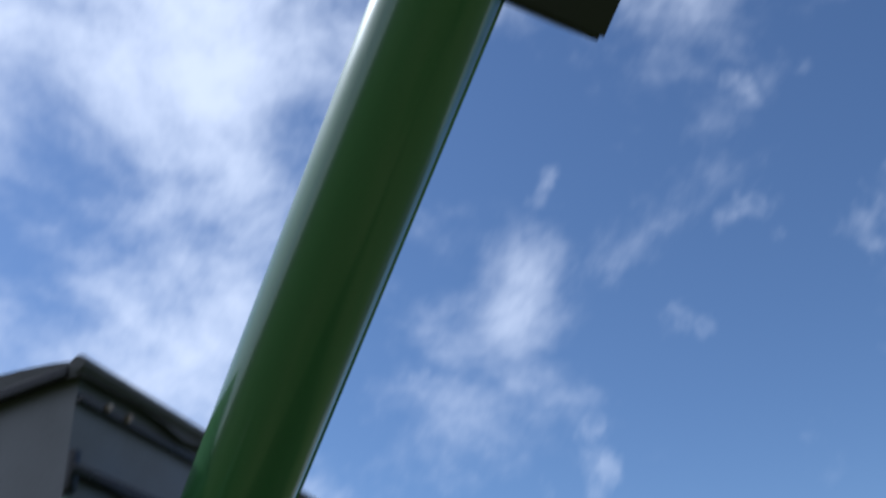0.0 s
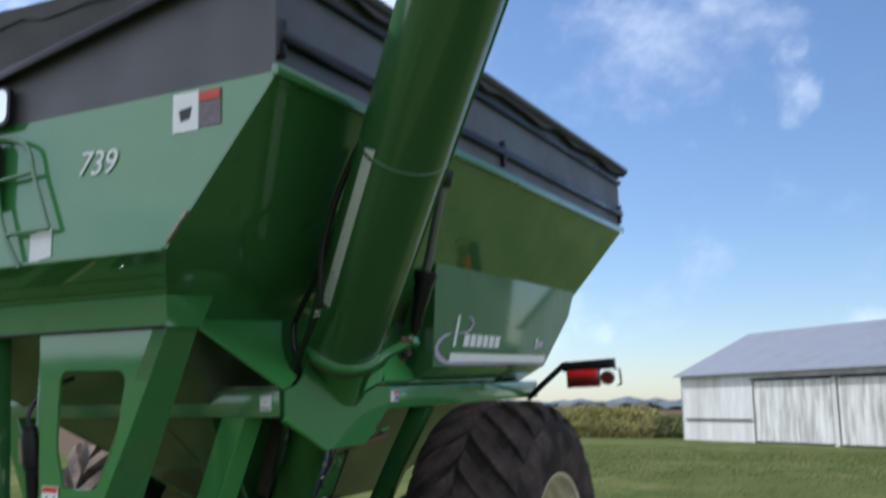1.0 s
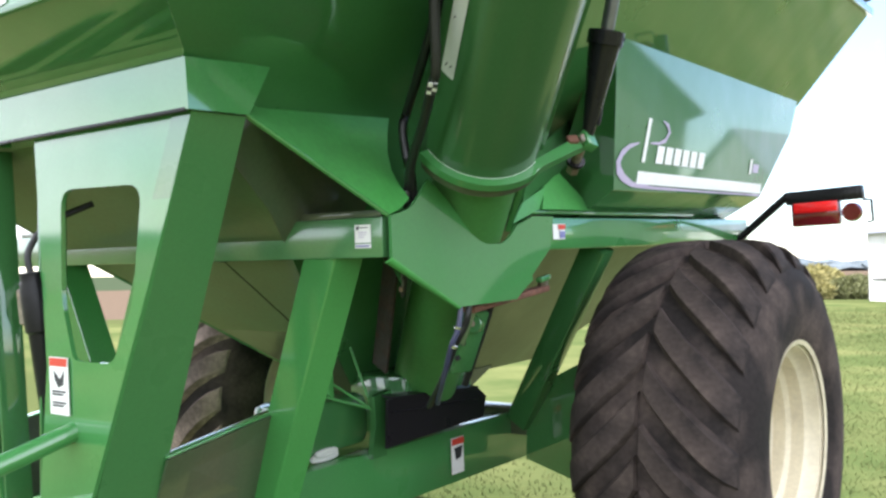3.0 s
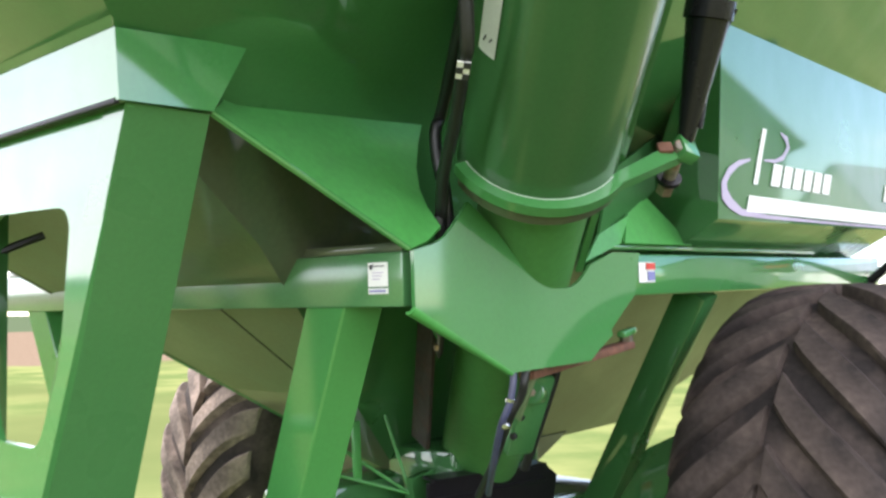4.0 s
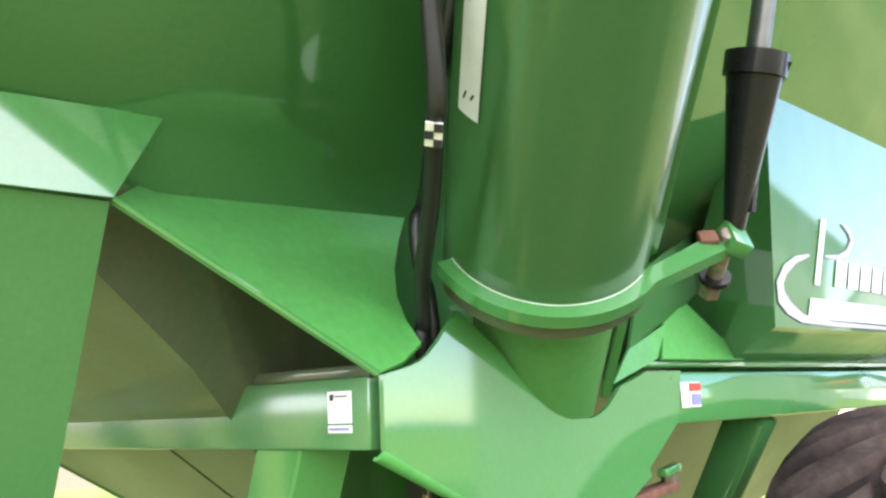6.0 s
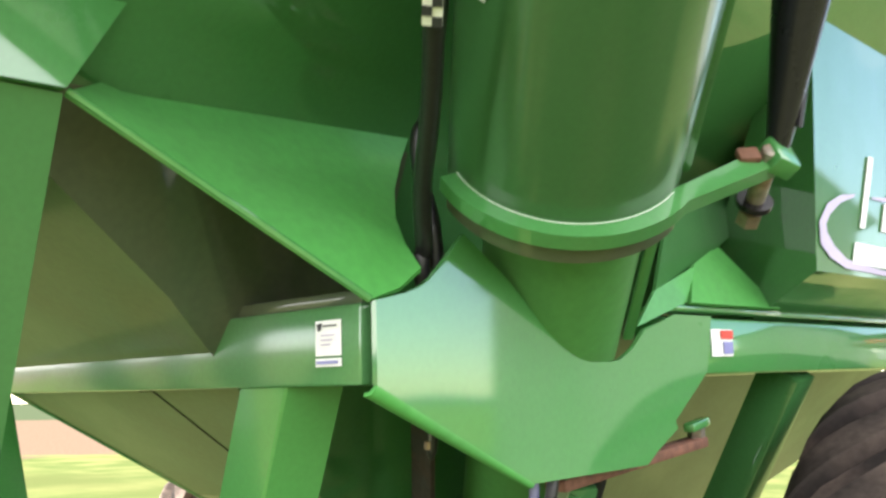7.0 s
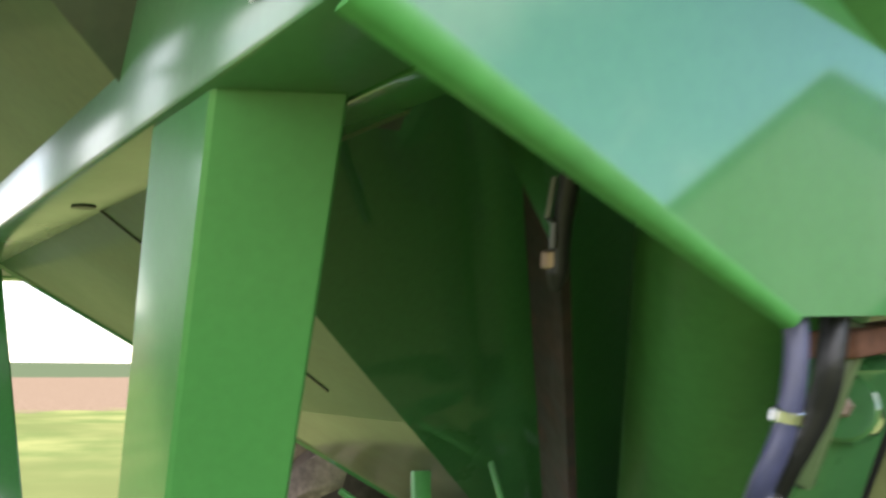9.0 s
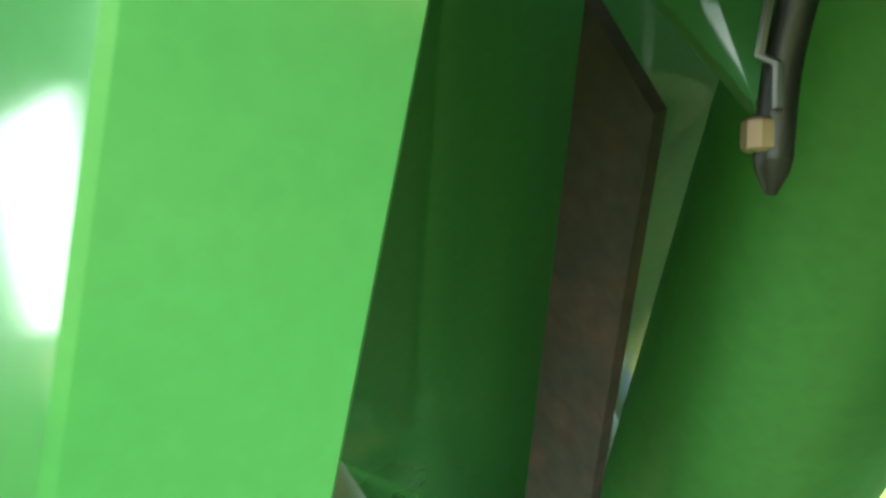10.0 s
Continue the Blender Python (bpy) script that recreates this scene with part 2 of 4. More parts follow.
BLADE = material("grass_blades", (0.108, 0.132, 0.046), rough=0.8, grain=0.2, scale=2, stain=0.25, stain_scale=0.4, stain_colour=(0.14, 0.14, 0.058), bump=0, spec=0.05)


def ground_material():
    m = bpy.data.materials.new("field_ground")
    m.use_nodes = True
    n, l = m.node_tree.nodes, m.node_tree.links
    b = n["Principled BSDF"]
    co = n.new("ShaderNodeTexCoord")
    def noise(scale, detail=6.0):
        t = n.new("ShaderNodeTexNoise")
        t.inputs["Scale"].default_value, t.inputs["Detail"].default_value = scale, detail
        l.new(co.outputs["Object"], t.inputs["Vector"])
        return t
    def mixc(f, a, c):
        x = n.new("ShaderNodeMix")
        x.data_type = "RGBA"
        for key, v in (("A", a), ("B", c)):
            if isinstance(v, tuple):
                x.inputs[key].default_value = (*v, 1)
            else:
                l.new(v, x.inputs[key])
        l.new(f, x.inputs["Factor"])
        return x.outputs["Result"]
    def ramp(v, lo, hi):
        r = n.new("ShaderNodeMapRange")
        r.interpolation_type = "SMOOTHSTEP"
        r.inputs["From Min"].default_value, r.inputs["From Max"].default_value = lo, hi
        l.new(v, r.inputs["Value"])
        return r.outputs["Result"]
    fine, mid, wide = noise(9.0, 8.0), noise(0.55), noise(0.09)
    grass = mixc(ramp(mid.outputs["Fac"], 0.35, 0.68), (0.062, 0.086, 0.030), (0.122, 0.132, 0.053))
    grass = mixc(ramp(fine.outputs["Fac"], 0.45, 0.95), grass, (0.094, 0.108, 0.040))
    grass = mixc(ramp(wide.outputs["Fac"], 0.48, 0.66), grass, (0.068, 0.082, 0.031))
    # bare field beyond the lawn, on the far side of the cart
    sep = n.new("ShaderNodeSeparateXYZ")
    l.new(co.outputs["Object"], sep.inputs[0])
    wob = n.new("ShaderNodeMath")
    wob.operation = "MULTIPLY_ADD"
    wob.inputs[1].default_value = 8.0
    l.new(mid.outputs["Fac"], wob.inputs[0])
    l.new(sep.outputs["X"], wob.inputs[2])
    soil = mixc(ramp(fine.outputs["Fac"], 0.3, 0.7), (0.088, 0.064, 0.046), (0.125, 0.095, 0.070))
    col = mixc(ramp(wob.outputs["Value"], -22.0, -24.0), grass, soil)
    col = mixc(ramp(wob.outputs["Value"], -82.0, -90.0), col, (0.045, 0.06, 0.035))
    l.new(col, b.inputs["Base Color"])
    b.inputs["Roughness"].default_value = 0.9
    b.inputs["Specular IOR Level"].default_value = 0.0
    bp = n.new("ShaderNodeBump")
    bp.inputs["Strength"].default_value, bp.inputs["Distance"].default_value = 0.12, 0.03
    l.new(fine.outputs["Fac"], bp.inputs["Height"])
    l.new(bp.outputs["Normal"], b.inputs["Normal"])
    return m


GROUND = ground_material()


# ---- mesh helpers ----
def link(name, bm, mat, parent=None, label="", smooth=35.0):
    bmesh.ops.recalc_face_normals(bm, faces=bm.faces)
    for f in bm.faces:
        f.smooth = True
    for e in bm.edges:
        e.smooth = len(e.link_faces) == 2 and e.calc_face_angle(0.0) < radians(smooth)
    me = bpy.data.meshes.new(name)
    bm.to_mesh(me)
    bm.free()
    me.materials.append(mat)
    ob = new(name, me)
    if parent is not None:
        ob.parent = parent
    if label:
        tagged(ob, label)
    return ob


part = link


def thing(name, label, category, m=None, group="", kind=""):
    ob = new(name)
    ob.empty_display_size = 0.2
    if m is not None:
        ob.matrix_world = m
    return tagged(ob, label, category, group, kind)


def sheet(points, thick, direction=None, bm=None):
    """A plate: a flat outline in space, given thickness along its normal or a direction."""
    bm = bm or bmesh.new()
    ps = [Vector(p) for p in points]
    if direction is None:
        n = Vector()
        for a, b in zip(ps, ps[1:] + ps[:1]):
            n += Vector((a - ps[0])).cross(b - ps[0])
        direction = n.normalized()
    d = Vector(direction).normalized() * thick
    lo = [bm.verts.new(p) for p in ps]
    hi = [bm.verts.new(p + d) for p in ps]
    bm.faces.new(lo)
    bm.faces.new(hi[::-1])
    k = len(ps)
    for i in range(k):
        bm.faces.new((lo[i], hi[i], hi[(i + 1) % k], lo[(i + 1) % k]))
    return bm


def frame_sheet(outer, inner, thick, direction):
    """A plate with a hole; outer and inner outlines have the same number of points."""
    bm = bmesh.new()
    d = Vector(direction).normalized() * thick
    rows = []
    for pts, off in ((outer, 0), (inner, 0), (inner, 1), (outer, 1)):
        rows.append([bm.verts.new(Vector(p) + d * off) for p in pts])
    k = len(outer)
    for a, b in ((0, 1), (1, 2), (2, 3), (3, 0)):
        for i in range(k):
            j = (i + 1) % k
            bm.faces.new((rows[a][i], rows[a][j], rows[b][j], rows[b][i]))
    return bm


def hull_solid(verts, faces, bm=None):
    bm = bm or bmesh.new()
    vs = [bm.verts.new(v) for v in verts]
    for f in faces:
        bm.faces.new([vs[i] for i in f])
    return bm


def bar(p0, p1, w, h, up=(0, 0, 1), bevel=0.006, bm=None):
    """A square bar from p0 to p1, w across and h along up."""
    bm = bm or bmesh.new()
    a, b = Vector(p0), Vector(p1)
    d = (b - a).normalized()
    side = d.cross(Vector(up)).normalized()
    u = side.cross(d).normalized()
    vs = [bm.verts.new(p + side * sx * w / 2 + u * sz * h / 2) for p in (a, b) for sx, sz in ((-1, -1), (1, -1), (1, 1), (-1, 1))]
    fs = [bm.faces.new([vs[i] for i in f]) for f in ((0, 1, 2, 3), (7, 6, 5, 4), (0, 4, 5, 1), (1, 5, 6, 2), (2, 6, 7, 3), (3, 7, 4, 0))]
    if bevel:
        es = list({e for f in fs for e in f.edges})
        bmesh.ops.bevel(bm, geom=es, offset=bevel, segments=2, affect="EDGES", profile=0.5)
    return bm


def lathe(profile, p0, axis, seg=48, bm=None, closed=False):
    """Turns (distance along axis, radius) round the axis through p0."""
    bm = bm or bmesh.new()
    ax = Vector(axis).normalized()
    q = ax.to_track_quat("Z", "Y").to_matrix()
    sx, sy = q.col[0], q.col[1]
    rings = []
    for s, r in profile:
        c = Vector(p0) + ax * s
        if r < 1e-6:
            rings.append([bm.verts.new(c)])
        else:
            rings.append([bm.verts.new(c + (sx * math.cos(a) + sy * math.sin(a)) * r) for a in (i * math.tau / seg for i in range(seg))])
    pairs = list(zip(rings, rings[1:])) + ([(rings[-1], rings[0])] if closed else [])
    for a, b in pairs:
        for i in range(seg):
            j = (i + 1) % seg
            if len(a) == 1 and len(b) == 1:
                continue
            if len(a) == 1:
                bm.faces.new((a[0], b[i], b[j]))
            elif len(b) == 1:
                bm.faces.new((a[i], b[0], a[j]))
            else:
                bm.faces.new((a[i], b[i], b[j], a[j]))
    return bm


def rod(p0, p1, r, seg=20, bm=None):
    a, b = Vector(p0), Vector(p1)
    k = (b - a).length
    e = min(r * 0.2, 0.004)
    return lathe([(0, 0), (0, r - e), (e, r), (k - e, r), (k, r - e), (k, 0)], a, b - a, seg, bm)


def pipe(points, r, seg=12, steps=8, bm=None, flat=False):
    """A bent round bar or hose through the points."""
    bm = bm or bmesh.new()
    ps = [Vector(p) for p in points]
    if not flat:
        out = []
        for i in range(len(ps) - 1):
            a, b, c, d = ps[max(i - 1, 0)], ps[i], ps[i + 1], ps[min(i + 2, len(ps) - 1)]
            for k in range(steps):
                t = k / steps
                out.append(0.5 * ((2 * b) + (c - a) * t + (2 * a - 5 * b + 4 * c - d) * t * t + (3 * b - a - 3 * c + d) * t ** 3))
        ps = out + [ps[-1]]
    n = None
    rings = []
    for i, p in enumerate(ps):
        d = (ps[min(i + 1, len(ps) - 1)] - ps[max(i - 1, 0)]).normalized()
        n = (n - d * n.dot(d)).normalized() if n is not None else d.orthogonal().normalized()
        s = d.cross(n)
        rings.append([bm.verts.new(p + (n * math.cos(a) + s * math.sin(a)) * r) for a in (j * math.tau / seg for j in range(seg))])
    for a, b in zip(rings, rings[1:]):
        for i in range(seg):
            bm.faces.new((a[i], a[(i + 1) % seg], b[(i + 1) % seg], b[i]))
    bm.faces.new(rings[0][::-1])
    bm.faces.new(rings[-1])
    return bm


def rounded(pts, r, seg=5):
    """Rounds the corners of a flat outline; r may be a list, one radius a corner."""
    out = []
    k = len(pts)
    for i in range(k):
        p, a, b = Vector(pts[i]), Vector(pts[i - 1]), Vector(pts[(i + 1) % k])
        rr = r[i] if isinstance(r, (list, tuple)) else r
        if rr <= 0:
            out.append(p)
            continue
        u, v = (a - p).normalized(), (b - p).normalized()
        for j in range(seg + 1):
            t = j / seg
            q0, q1 = p + u * rr * (1 - t), p + v * rr * t
            out.append(q0.lerp(q1, t))
    return out


# ---- ground and distance ----
def build_ground():
    bm = bmesh.new()
    radii = [0, 3, 6, 9, 12, 16, 22, 30, 42, 60, 90, 140, 220, 400, 800, 1600, 3500]
    seg = 72
    rings = []
    for r in radii:
        if r == 0:
            rings.append([bm.verts.new((0, 3, 0))])
            continue
        ring = []
        for i in range(seg):
            a = i * math.tau / seg
            x, y = r * math.cos(a), 3 + r * math.sin(a)
            z = 0.0 if r < 7 else 0.10 * noise.noise(Vector((x * 0.06, y * 0.06, 0))) * min(1, (r - 6) / 10)
            ring.append(bm.verts.new((x, y, z)))
        rings.append(ring)
    for i in range(seg):
        bm.faces.new((rings[0][0], rings[1][i], rings[1][(i + 1) % seg]))
    for a, b in zip(rings[1:], rings[2:]):
        for i in range(seg):
            j = (i + 1) % seg
            bm.faces.new((a[i], b[i], b[j], a[j]))
    ob = link("ground", bm, GROUND, smooth=180)
    if ob.data.polygons[0].normal.z < 0:
        ob.data.flip_normals()
    return tagged(ob, "mown green lawn running out to bare and grassy fields", "ground", kind="structure")


build_ground()


def build_barn():
    c = Vector((-6.6, 44.7, 0))
    u, v = Vector((0.763, -0.646, 0)), Vector((0.646, 0.763, 0))
    length, depth, eave, ridge = 21.0, 9.5, 3.2, 5.35
    m = Matrix(((u.x, v.x, 0, c.x), (u.y, v.y, 0, c.y), (0, 0, 1, 0), (0, 0, 0, 1)))
    barn = thing("barn", "long white weathered wooden barn with a grey metal roof", "barn", m)
    t = 0.12
    doors = [(5.2, 9.9), (10.15, 15.0)]
    # front wall in stretches beside and over the doorways
    spans = [(0, doors[0][0]), (doors[0][1], doors[1][0]), (doors[1][1], length)]
    for a, b in spans:
        part("front_wall", bar((a, t / 2, eave / 2), (b, t / 2, eave / 2), t, eave, bevel=0), BARNWHITE, barn)
    for a, b in doors:
        part("door_header", bar((a, t / 2, 3.02), (b, t / 2, 3.02), t, 0.36, bevel=0), BARNWHITE, barn)
        part("doorway_shade_sheet", bar((a, 0.3, 1.42), (b, 0.3, 1.42), 0.05, 2.84, bevel=0), BARNDARK, barn)
        k, w = 12, (b - a - 0.16) / 12
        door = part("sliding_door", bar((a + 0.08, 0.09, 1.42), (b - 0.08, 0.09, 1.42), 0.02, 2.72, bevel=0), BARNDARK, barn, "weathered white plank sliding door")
        for i in range(k):
            x = a + 0.08 + w * (i + 0.5)
            part("plank", bar((x, 0.055, 0.08), (x, 0.055, 2.76), w - 0.012, 0.03, up=(0, 1, 0), bevel=0), BARNDOOR, door)
        part("door_track", bar((a - 0.1, -0.04, 2.86), (b + 0.1, -0.04, 2.86), 0.08, 0.07, bevel=0), BARNDARK, barn)
    part("wall_rail", bar((0.3, -0.03, 1.02), (5.1, -0.03, 1.02), 0.06, 0.07, bevel=0), BARNDARK, barn)
    part("back_wall", bar((0, depth, eave / 2), (length, depth, eave / 2), t, eave, bevel=0), BARNWHITE, barn)
    for x in (0.0, length):
        part("gable_wall", sheet([(x, 0, 0), (x, depth, 0), (x, depth, eave), (x, depth / 2, ridge), (x, 0, eave)], t, (1 if x == 0 else -1, 0, 0)), BARNWHITE, barn)
    k = (ridge - eave) / (depth / 2)
    for s in (0, 1):
        y0, y1 = (-0.3, depth / 2) if s == 0 else (depth + 0.3, depth / 2)
        z0 = eave - 0.3 * k
        part("roof_slope", sheet([(-0.2, y0, z0 + 0.04), (length + 0.2, y0, z0 + 0.04), (length + 0.2, y1, ridge + 0.04), (-0.2, y1, ridge + 0.04)], 0.06, (0, 0, 1)), BARNROOF, barn)
    return barn


build_barn()


def build_shed():
    """An unseen gabled shed off to the side, added for the cart's glossy panels to mirror."""
    a = radians(58)
    v, u = Vector((math.cos(a), math.sin(a), 0)), Vector((-math.sin(a), math.cos(a), 0))
    c = Vector((1.2, 1.3, 0)) + v * 17.0
    w, depth, eave, ridge, t = 3.3, 9.0, 4.2, 6.8, 0.12
    m = Matrix(((u.x, v.x, 0, c.x), (u.y, v.y, 0, c.y), (0, 0, 1, 0), (0, 0, 0, 1)))
    shed = thing("shed", "unseen grey gabled farm shed with a grey metal roof", "shed", m)
    for y, d in ((0.0, 1), (depth, -1)):
        part("gable_wall", sheet([(-w, y, 0), (w, y, 0), (w, y, eave), (0, y, ridge), (-w, y, eave)], t, (0, d, 0)), SHEDBOARDS, shed)
    for x in (-w + t / 2, w - t / 2):
        part("side_wall", bar((x, t, eave / 2), (x, depth - t, eave / 2), t, eave, bevel=0), SHEDBOARDS, shed)
    k = (ridge - eave) / w
    for q in (-1, 1):
        part("roof_slope", sheet([(0, -0.25, ridge + 0.03), (0, depth + 0.25, ridge + 0.03), (q * (w + 0.3), depth + 0.25, eave - 0.3 * k + 0.03), (q * (w + 0.3), -0.25, eave - 0.3 * k + 0.03)], 0.06, (0, 0, 1)), BARNROOF, shed)
    return shed


build_shed()


def leafy_mass(name, mat, x0, x1, y0, y1, height, count, label, size, seed):
    """A stand of weeds as many small tilted leaves and stalks under an uneven top."""
    rnd = random.Random(seed)
    verts, faces = [], []
    for _ in range(count):
        x, y = rnd.uniform(x0, x1), rnd.uniform(y0, y1)
        top = height * (0.78 + 0.32 * noise.noise(Vector((x * 0.28, y * 0.28, seed))) + 0.12 * noise.noise(Vector((x * 1.3, y * 1.3, seed))))
        top *= min(1.0, 0.35 + 0.5 * (y - y0), 0.4 + 0.45 * (x - x0), 0.4 + 0.45 * (x1 - x))
        z = top * rnd.random() ** 0.6
        s = size * rnd.uniform(0.6, 1.5)
        d = Vector((rnd.gauss(0, 1), rnd.gauss(0, 1), rnd.gauss(0.9, 0.8))).normalized()
        w = d.orthogonal().normalized()
        w.rotate(Matrix.Rotation(rnd.uniform(0, math.tau), 3, d))
        c = Vector((x, y, z))
        k = len(verts)
        verts += [c - w * s * 0.16, c + w * s * 0.16, c + d * s]
        faces.append((k, k + 1, k + 2))
        if rnd.random() < 0.1:
            k = len(verts)
            verts += [(x - 0.012, y, 0), (x + 0.012, y, 0), (x + rnd.gauss(0, 0.15), y + rnd.gauss(0, 0.15), top * 1.05)]
            faces.append((k, k + 1, k + 2))
    me = bpy.data.meshes.new(name)
    me.from_pydata(verts, [], faces)
    me.materials.append(mat)
    return tagged(new(name, me), label, name.replace("_", " "), kind="stuff")


leafy_mass("tall_weeds", WEED, -40, -8.6, 46, 53, 1.95, 230000, "stand of tall yellow-brown dry weeds beside the barn", 0.22, 3)
leafy_mass("low_brush", BRUSH, -9.6, -6.2, 46.5, 52, 1.2, 16000, "dark green brush growing at the barn corner", 0.22, 5)


def build_far_woods():
    rnd = random.Random(4)
    bm = bmesh.new()
    for i in range(1300):
        a = radians(rnd.uniform(-275, 36))
        r = rnd.uniform(380, 460)
        x, y, h = -r * math.sin(a), r * math.cos(a), rnd.uniform(2.6, 5.2)
        w = rnd.uniform(7, 14)
        base = bmesh.ops.create_icosphere(bm, subdivisions=1, radius=1.0, matrix=Matrix.Translation((x, y, h * 0.45)) @ Matrix.Diagonal((w, w, h * 0.6, 1)))
        for vert in base["verts"]:
            d = noise.noise(vert.co * 0.35) * 1.6
            vert.co += Vector((d, d, d * 0.8))
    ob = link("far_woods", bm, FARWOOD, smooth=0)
    return tagged(ob, "line of distant trees with haze in its blue-green colour", "woods", kind="stuff")


build_far_woods()


def build_lawn_grass():
    """Blades of the lawn that stands within sight of the path."""
    rnd = random.Random(21)
    verts, faces = [], []
    for _ in range(120000):
        y = 3.2 + 34 * rnd.random() ** 1.6
        x = rnd.uniform(-0.5 - 0.26 * y, 6.0)
        if -2.2 < x < 2.2 and y < 5.5 and rnd.random() < 0.5:
            continue
        h, w, a = rnd.uniform(0.015, 0.04), rnd.uniform(0.003, 0.006) * (1 + y * 0.05), rnd.uniform(0, math.tau)
        dx, dy, k = math.cos(a), math.sin(a), rnd.uniform(0.01, 0.05)
        z = 0.0 if math.hypot(x, y - 3) < 7 else 0.10 * noise.noise(Vector((x * 0.06, y * 0.06, 0))) * min(1, (math.hypot(x, y - 3) - 6) / 10)
        i = len(verts)
        verts += [(x - dy * w, y + dx * w, z - 0.01), (x + dy * w, y - dx * w, z - 0.01), (x + dx * k, y + dy * k, z + h)]
        faces.append((i, i + 1, i + 2))
    me = bpy.data.meshes.new("lawn_grass")
    me.from_pydata(verts, [], faces)
    me.materials.append(BLADE)
    return tagged(new("lawn_grass", me), "short green and straw-coloured grass blades on the lawn", "grass", kind="stuff")


build_lawn_grass()


# ---- grain cart ----
cart = thing("grain_cart", "large green farm grain cart with grey sideboards and folding auger", "grain cart", CART)
RIM_X, RIM_Z, LOW_X, LOW_Z, LEN = 1.85, 3.14, 1.27, 2.466, 4.90
KX, KF = 0.8605, 1.40


def slope_x(z):
    return LOW_X + KX * (z - LOW_Z)


def front_y(z):
    return KF * (LOW_Z - z)


def rear_y(z):
    return 4.36 + (LEN - 4.36) * (z - 1.30) / (LOW_Z - 1.30) if z > 1.30 else 4.36 - 2.12 * (1.30 - z)


BOT = 1.02


def build_hopper():
    t = 0.012
    part("front_plate", sheet([(-LOW_X, 0, LOW_Z), (LOW_X, 0, LOW_Z), (RIM_X, 0, RIM_Z), (-RIM_X, 0, RIM_Z)], t, (0, 1, 0)), FRAME, cart, "light green front hopper plate")
    part("rear_plate", sheet([(-LOW_X, LEN, LOW_Z), (LOW_X, LEN, LOW_Z), (RIM_X, LEN, RIM_Z), (-RIM_X, LEN, RIM_Z)], t, (0, -1, 0)), GREEN, cart)
    # bent cross-section shared by the floors and the sides: x, z, front y, rear y
    bends = [(RIM_X, RIM_Z, 0.0, LEN), (1.394, 2.61, 0.0, LEN), (LOW_X, LOW_Z, 0.003, LEN), (1.034, 2.335, 0.262, rear_y(2.335)), (0.913, 2.222, 0.345, rear_y(2.222)),
             (slope_x(1.90), 1.90, front_y(1.90), rear_y(1.90)), (slope_x(1.79), 1.79, front_y(1.79), rear_y(1.79)), (slope_x(1.40), 1.40, front_y(1.40), rear_y(1.40)), (slope_x(1.30), 1.30, front_y(1.30), rear_y(1.30)), (slope_x(BOT), BOT, front_y(BOT), rear_y(BOT))]
    for k in range(2, 9):
        (x0, z0, f0, r0), (x1, z1, f1, r1) = bends[k], bends[k + 1]
        mat = GRIMESHADE if k > 6 else DUSTY if k > 3 else GREEN
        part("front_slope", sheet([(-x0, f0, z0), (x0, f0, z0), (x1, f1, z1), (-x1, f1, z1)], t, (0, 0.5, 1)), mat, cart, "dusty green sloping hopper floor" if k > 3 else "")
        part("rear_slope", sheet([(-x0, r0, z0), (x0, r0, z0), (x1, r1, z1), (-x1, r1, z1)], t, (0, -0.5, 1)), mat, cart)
    part("slope_seam", bar((0.255, front_y(1.74) - 0.0005, 1.74 - 0.0005), (0.215, front_y(1.45) - 0.0005, 1.45 - 0.0005), 0.0035, 0.004, bevel=0), BLACK, cart)
    for s in (1, -1):
        # one bent sheet for the side
        bm = bmesh.new()
        rows = [[bm.verts.new((s * x, y, z)) for y in (f, max(1.27, f + 0.05), max(2.15, f + 0.12), r)] for x, z, f, r in bends]
        rows[2][3].co.x = s * 1.206
        for k, (a, b) in enumerate(zip(rows, rows[1:])):
            # the pocket above the front beam and the low rear half: dust and shade in one dark colour
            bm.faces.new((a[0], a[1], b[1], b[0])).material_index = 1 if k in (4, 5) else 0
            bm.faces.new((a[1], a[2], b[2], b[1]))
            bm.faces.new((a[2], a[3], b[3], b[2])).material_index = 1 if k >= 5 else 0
        bmesh.ops.recalc_face_normals(bm, faces=bm.faces)
        if sum((f.normal.x * s for f in bm.faces)) > 0:
            bmesh.ops.reverse_faces(bm, faces=bm.faces)
        bmesh.ops.solidify(bm, geom=bm.faces[:], thickness=t)
        part("side_slope", bm, GREEN, cart, smooth=30).data.materials.append(GRIMESHADE)
        za, zb = 2.632, 2.60
        part("side_weld", pipe([(s * (slope_x(za) + 0.002), 0.02, za), (s * (slope_x(zb) + 0.002), 1.40, zb)], 0.005, 6, 6), GREEN, cart)
        part("rim_lip", bar((s * (RIM_X + 0.012), -0.02, RIM_Z), (s * (RIM_X + 0.012), LEN + 0.02, RIM_Z), 0.035, 0.05), GREEN, cart)
        # upright pocket over the wheel, standing out of the slope
        o = [(1.395 + 0.08 * (z - 2.30), y, z) for y, z in ((2.201, 2.699), (2.225, 1.974), (4.169, 1.987), (4.717, 2.404), (4.882, 2.699))]
        q = [(slope_x(z) - 0.1, y, z) for _, y, z in o]
        q[1], q[2] = (0.80, 2.48, 1.72), (0.80, 4.40, 1.72)
        k = len(o)
        bm = hull_solid([(s * x, y, z) for x, y, z in o + q],
                        [tuple(range(k)), tuple(range(2 * k - 1, k - 1, -1))] + [(i, k + i, k + (i + 1) % k, (i + 1) % k) for i in range(k)])
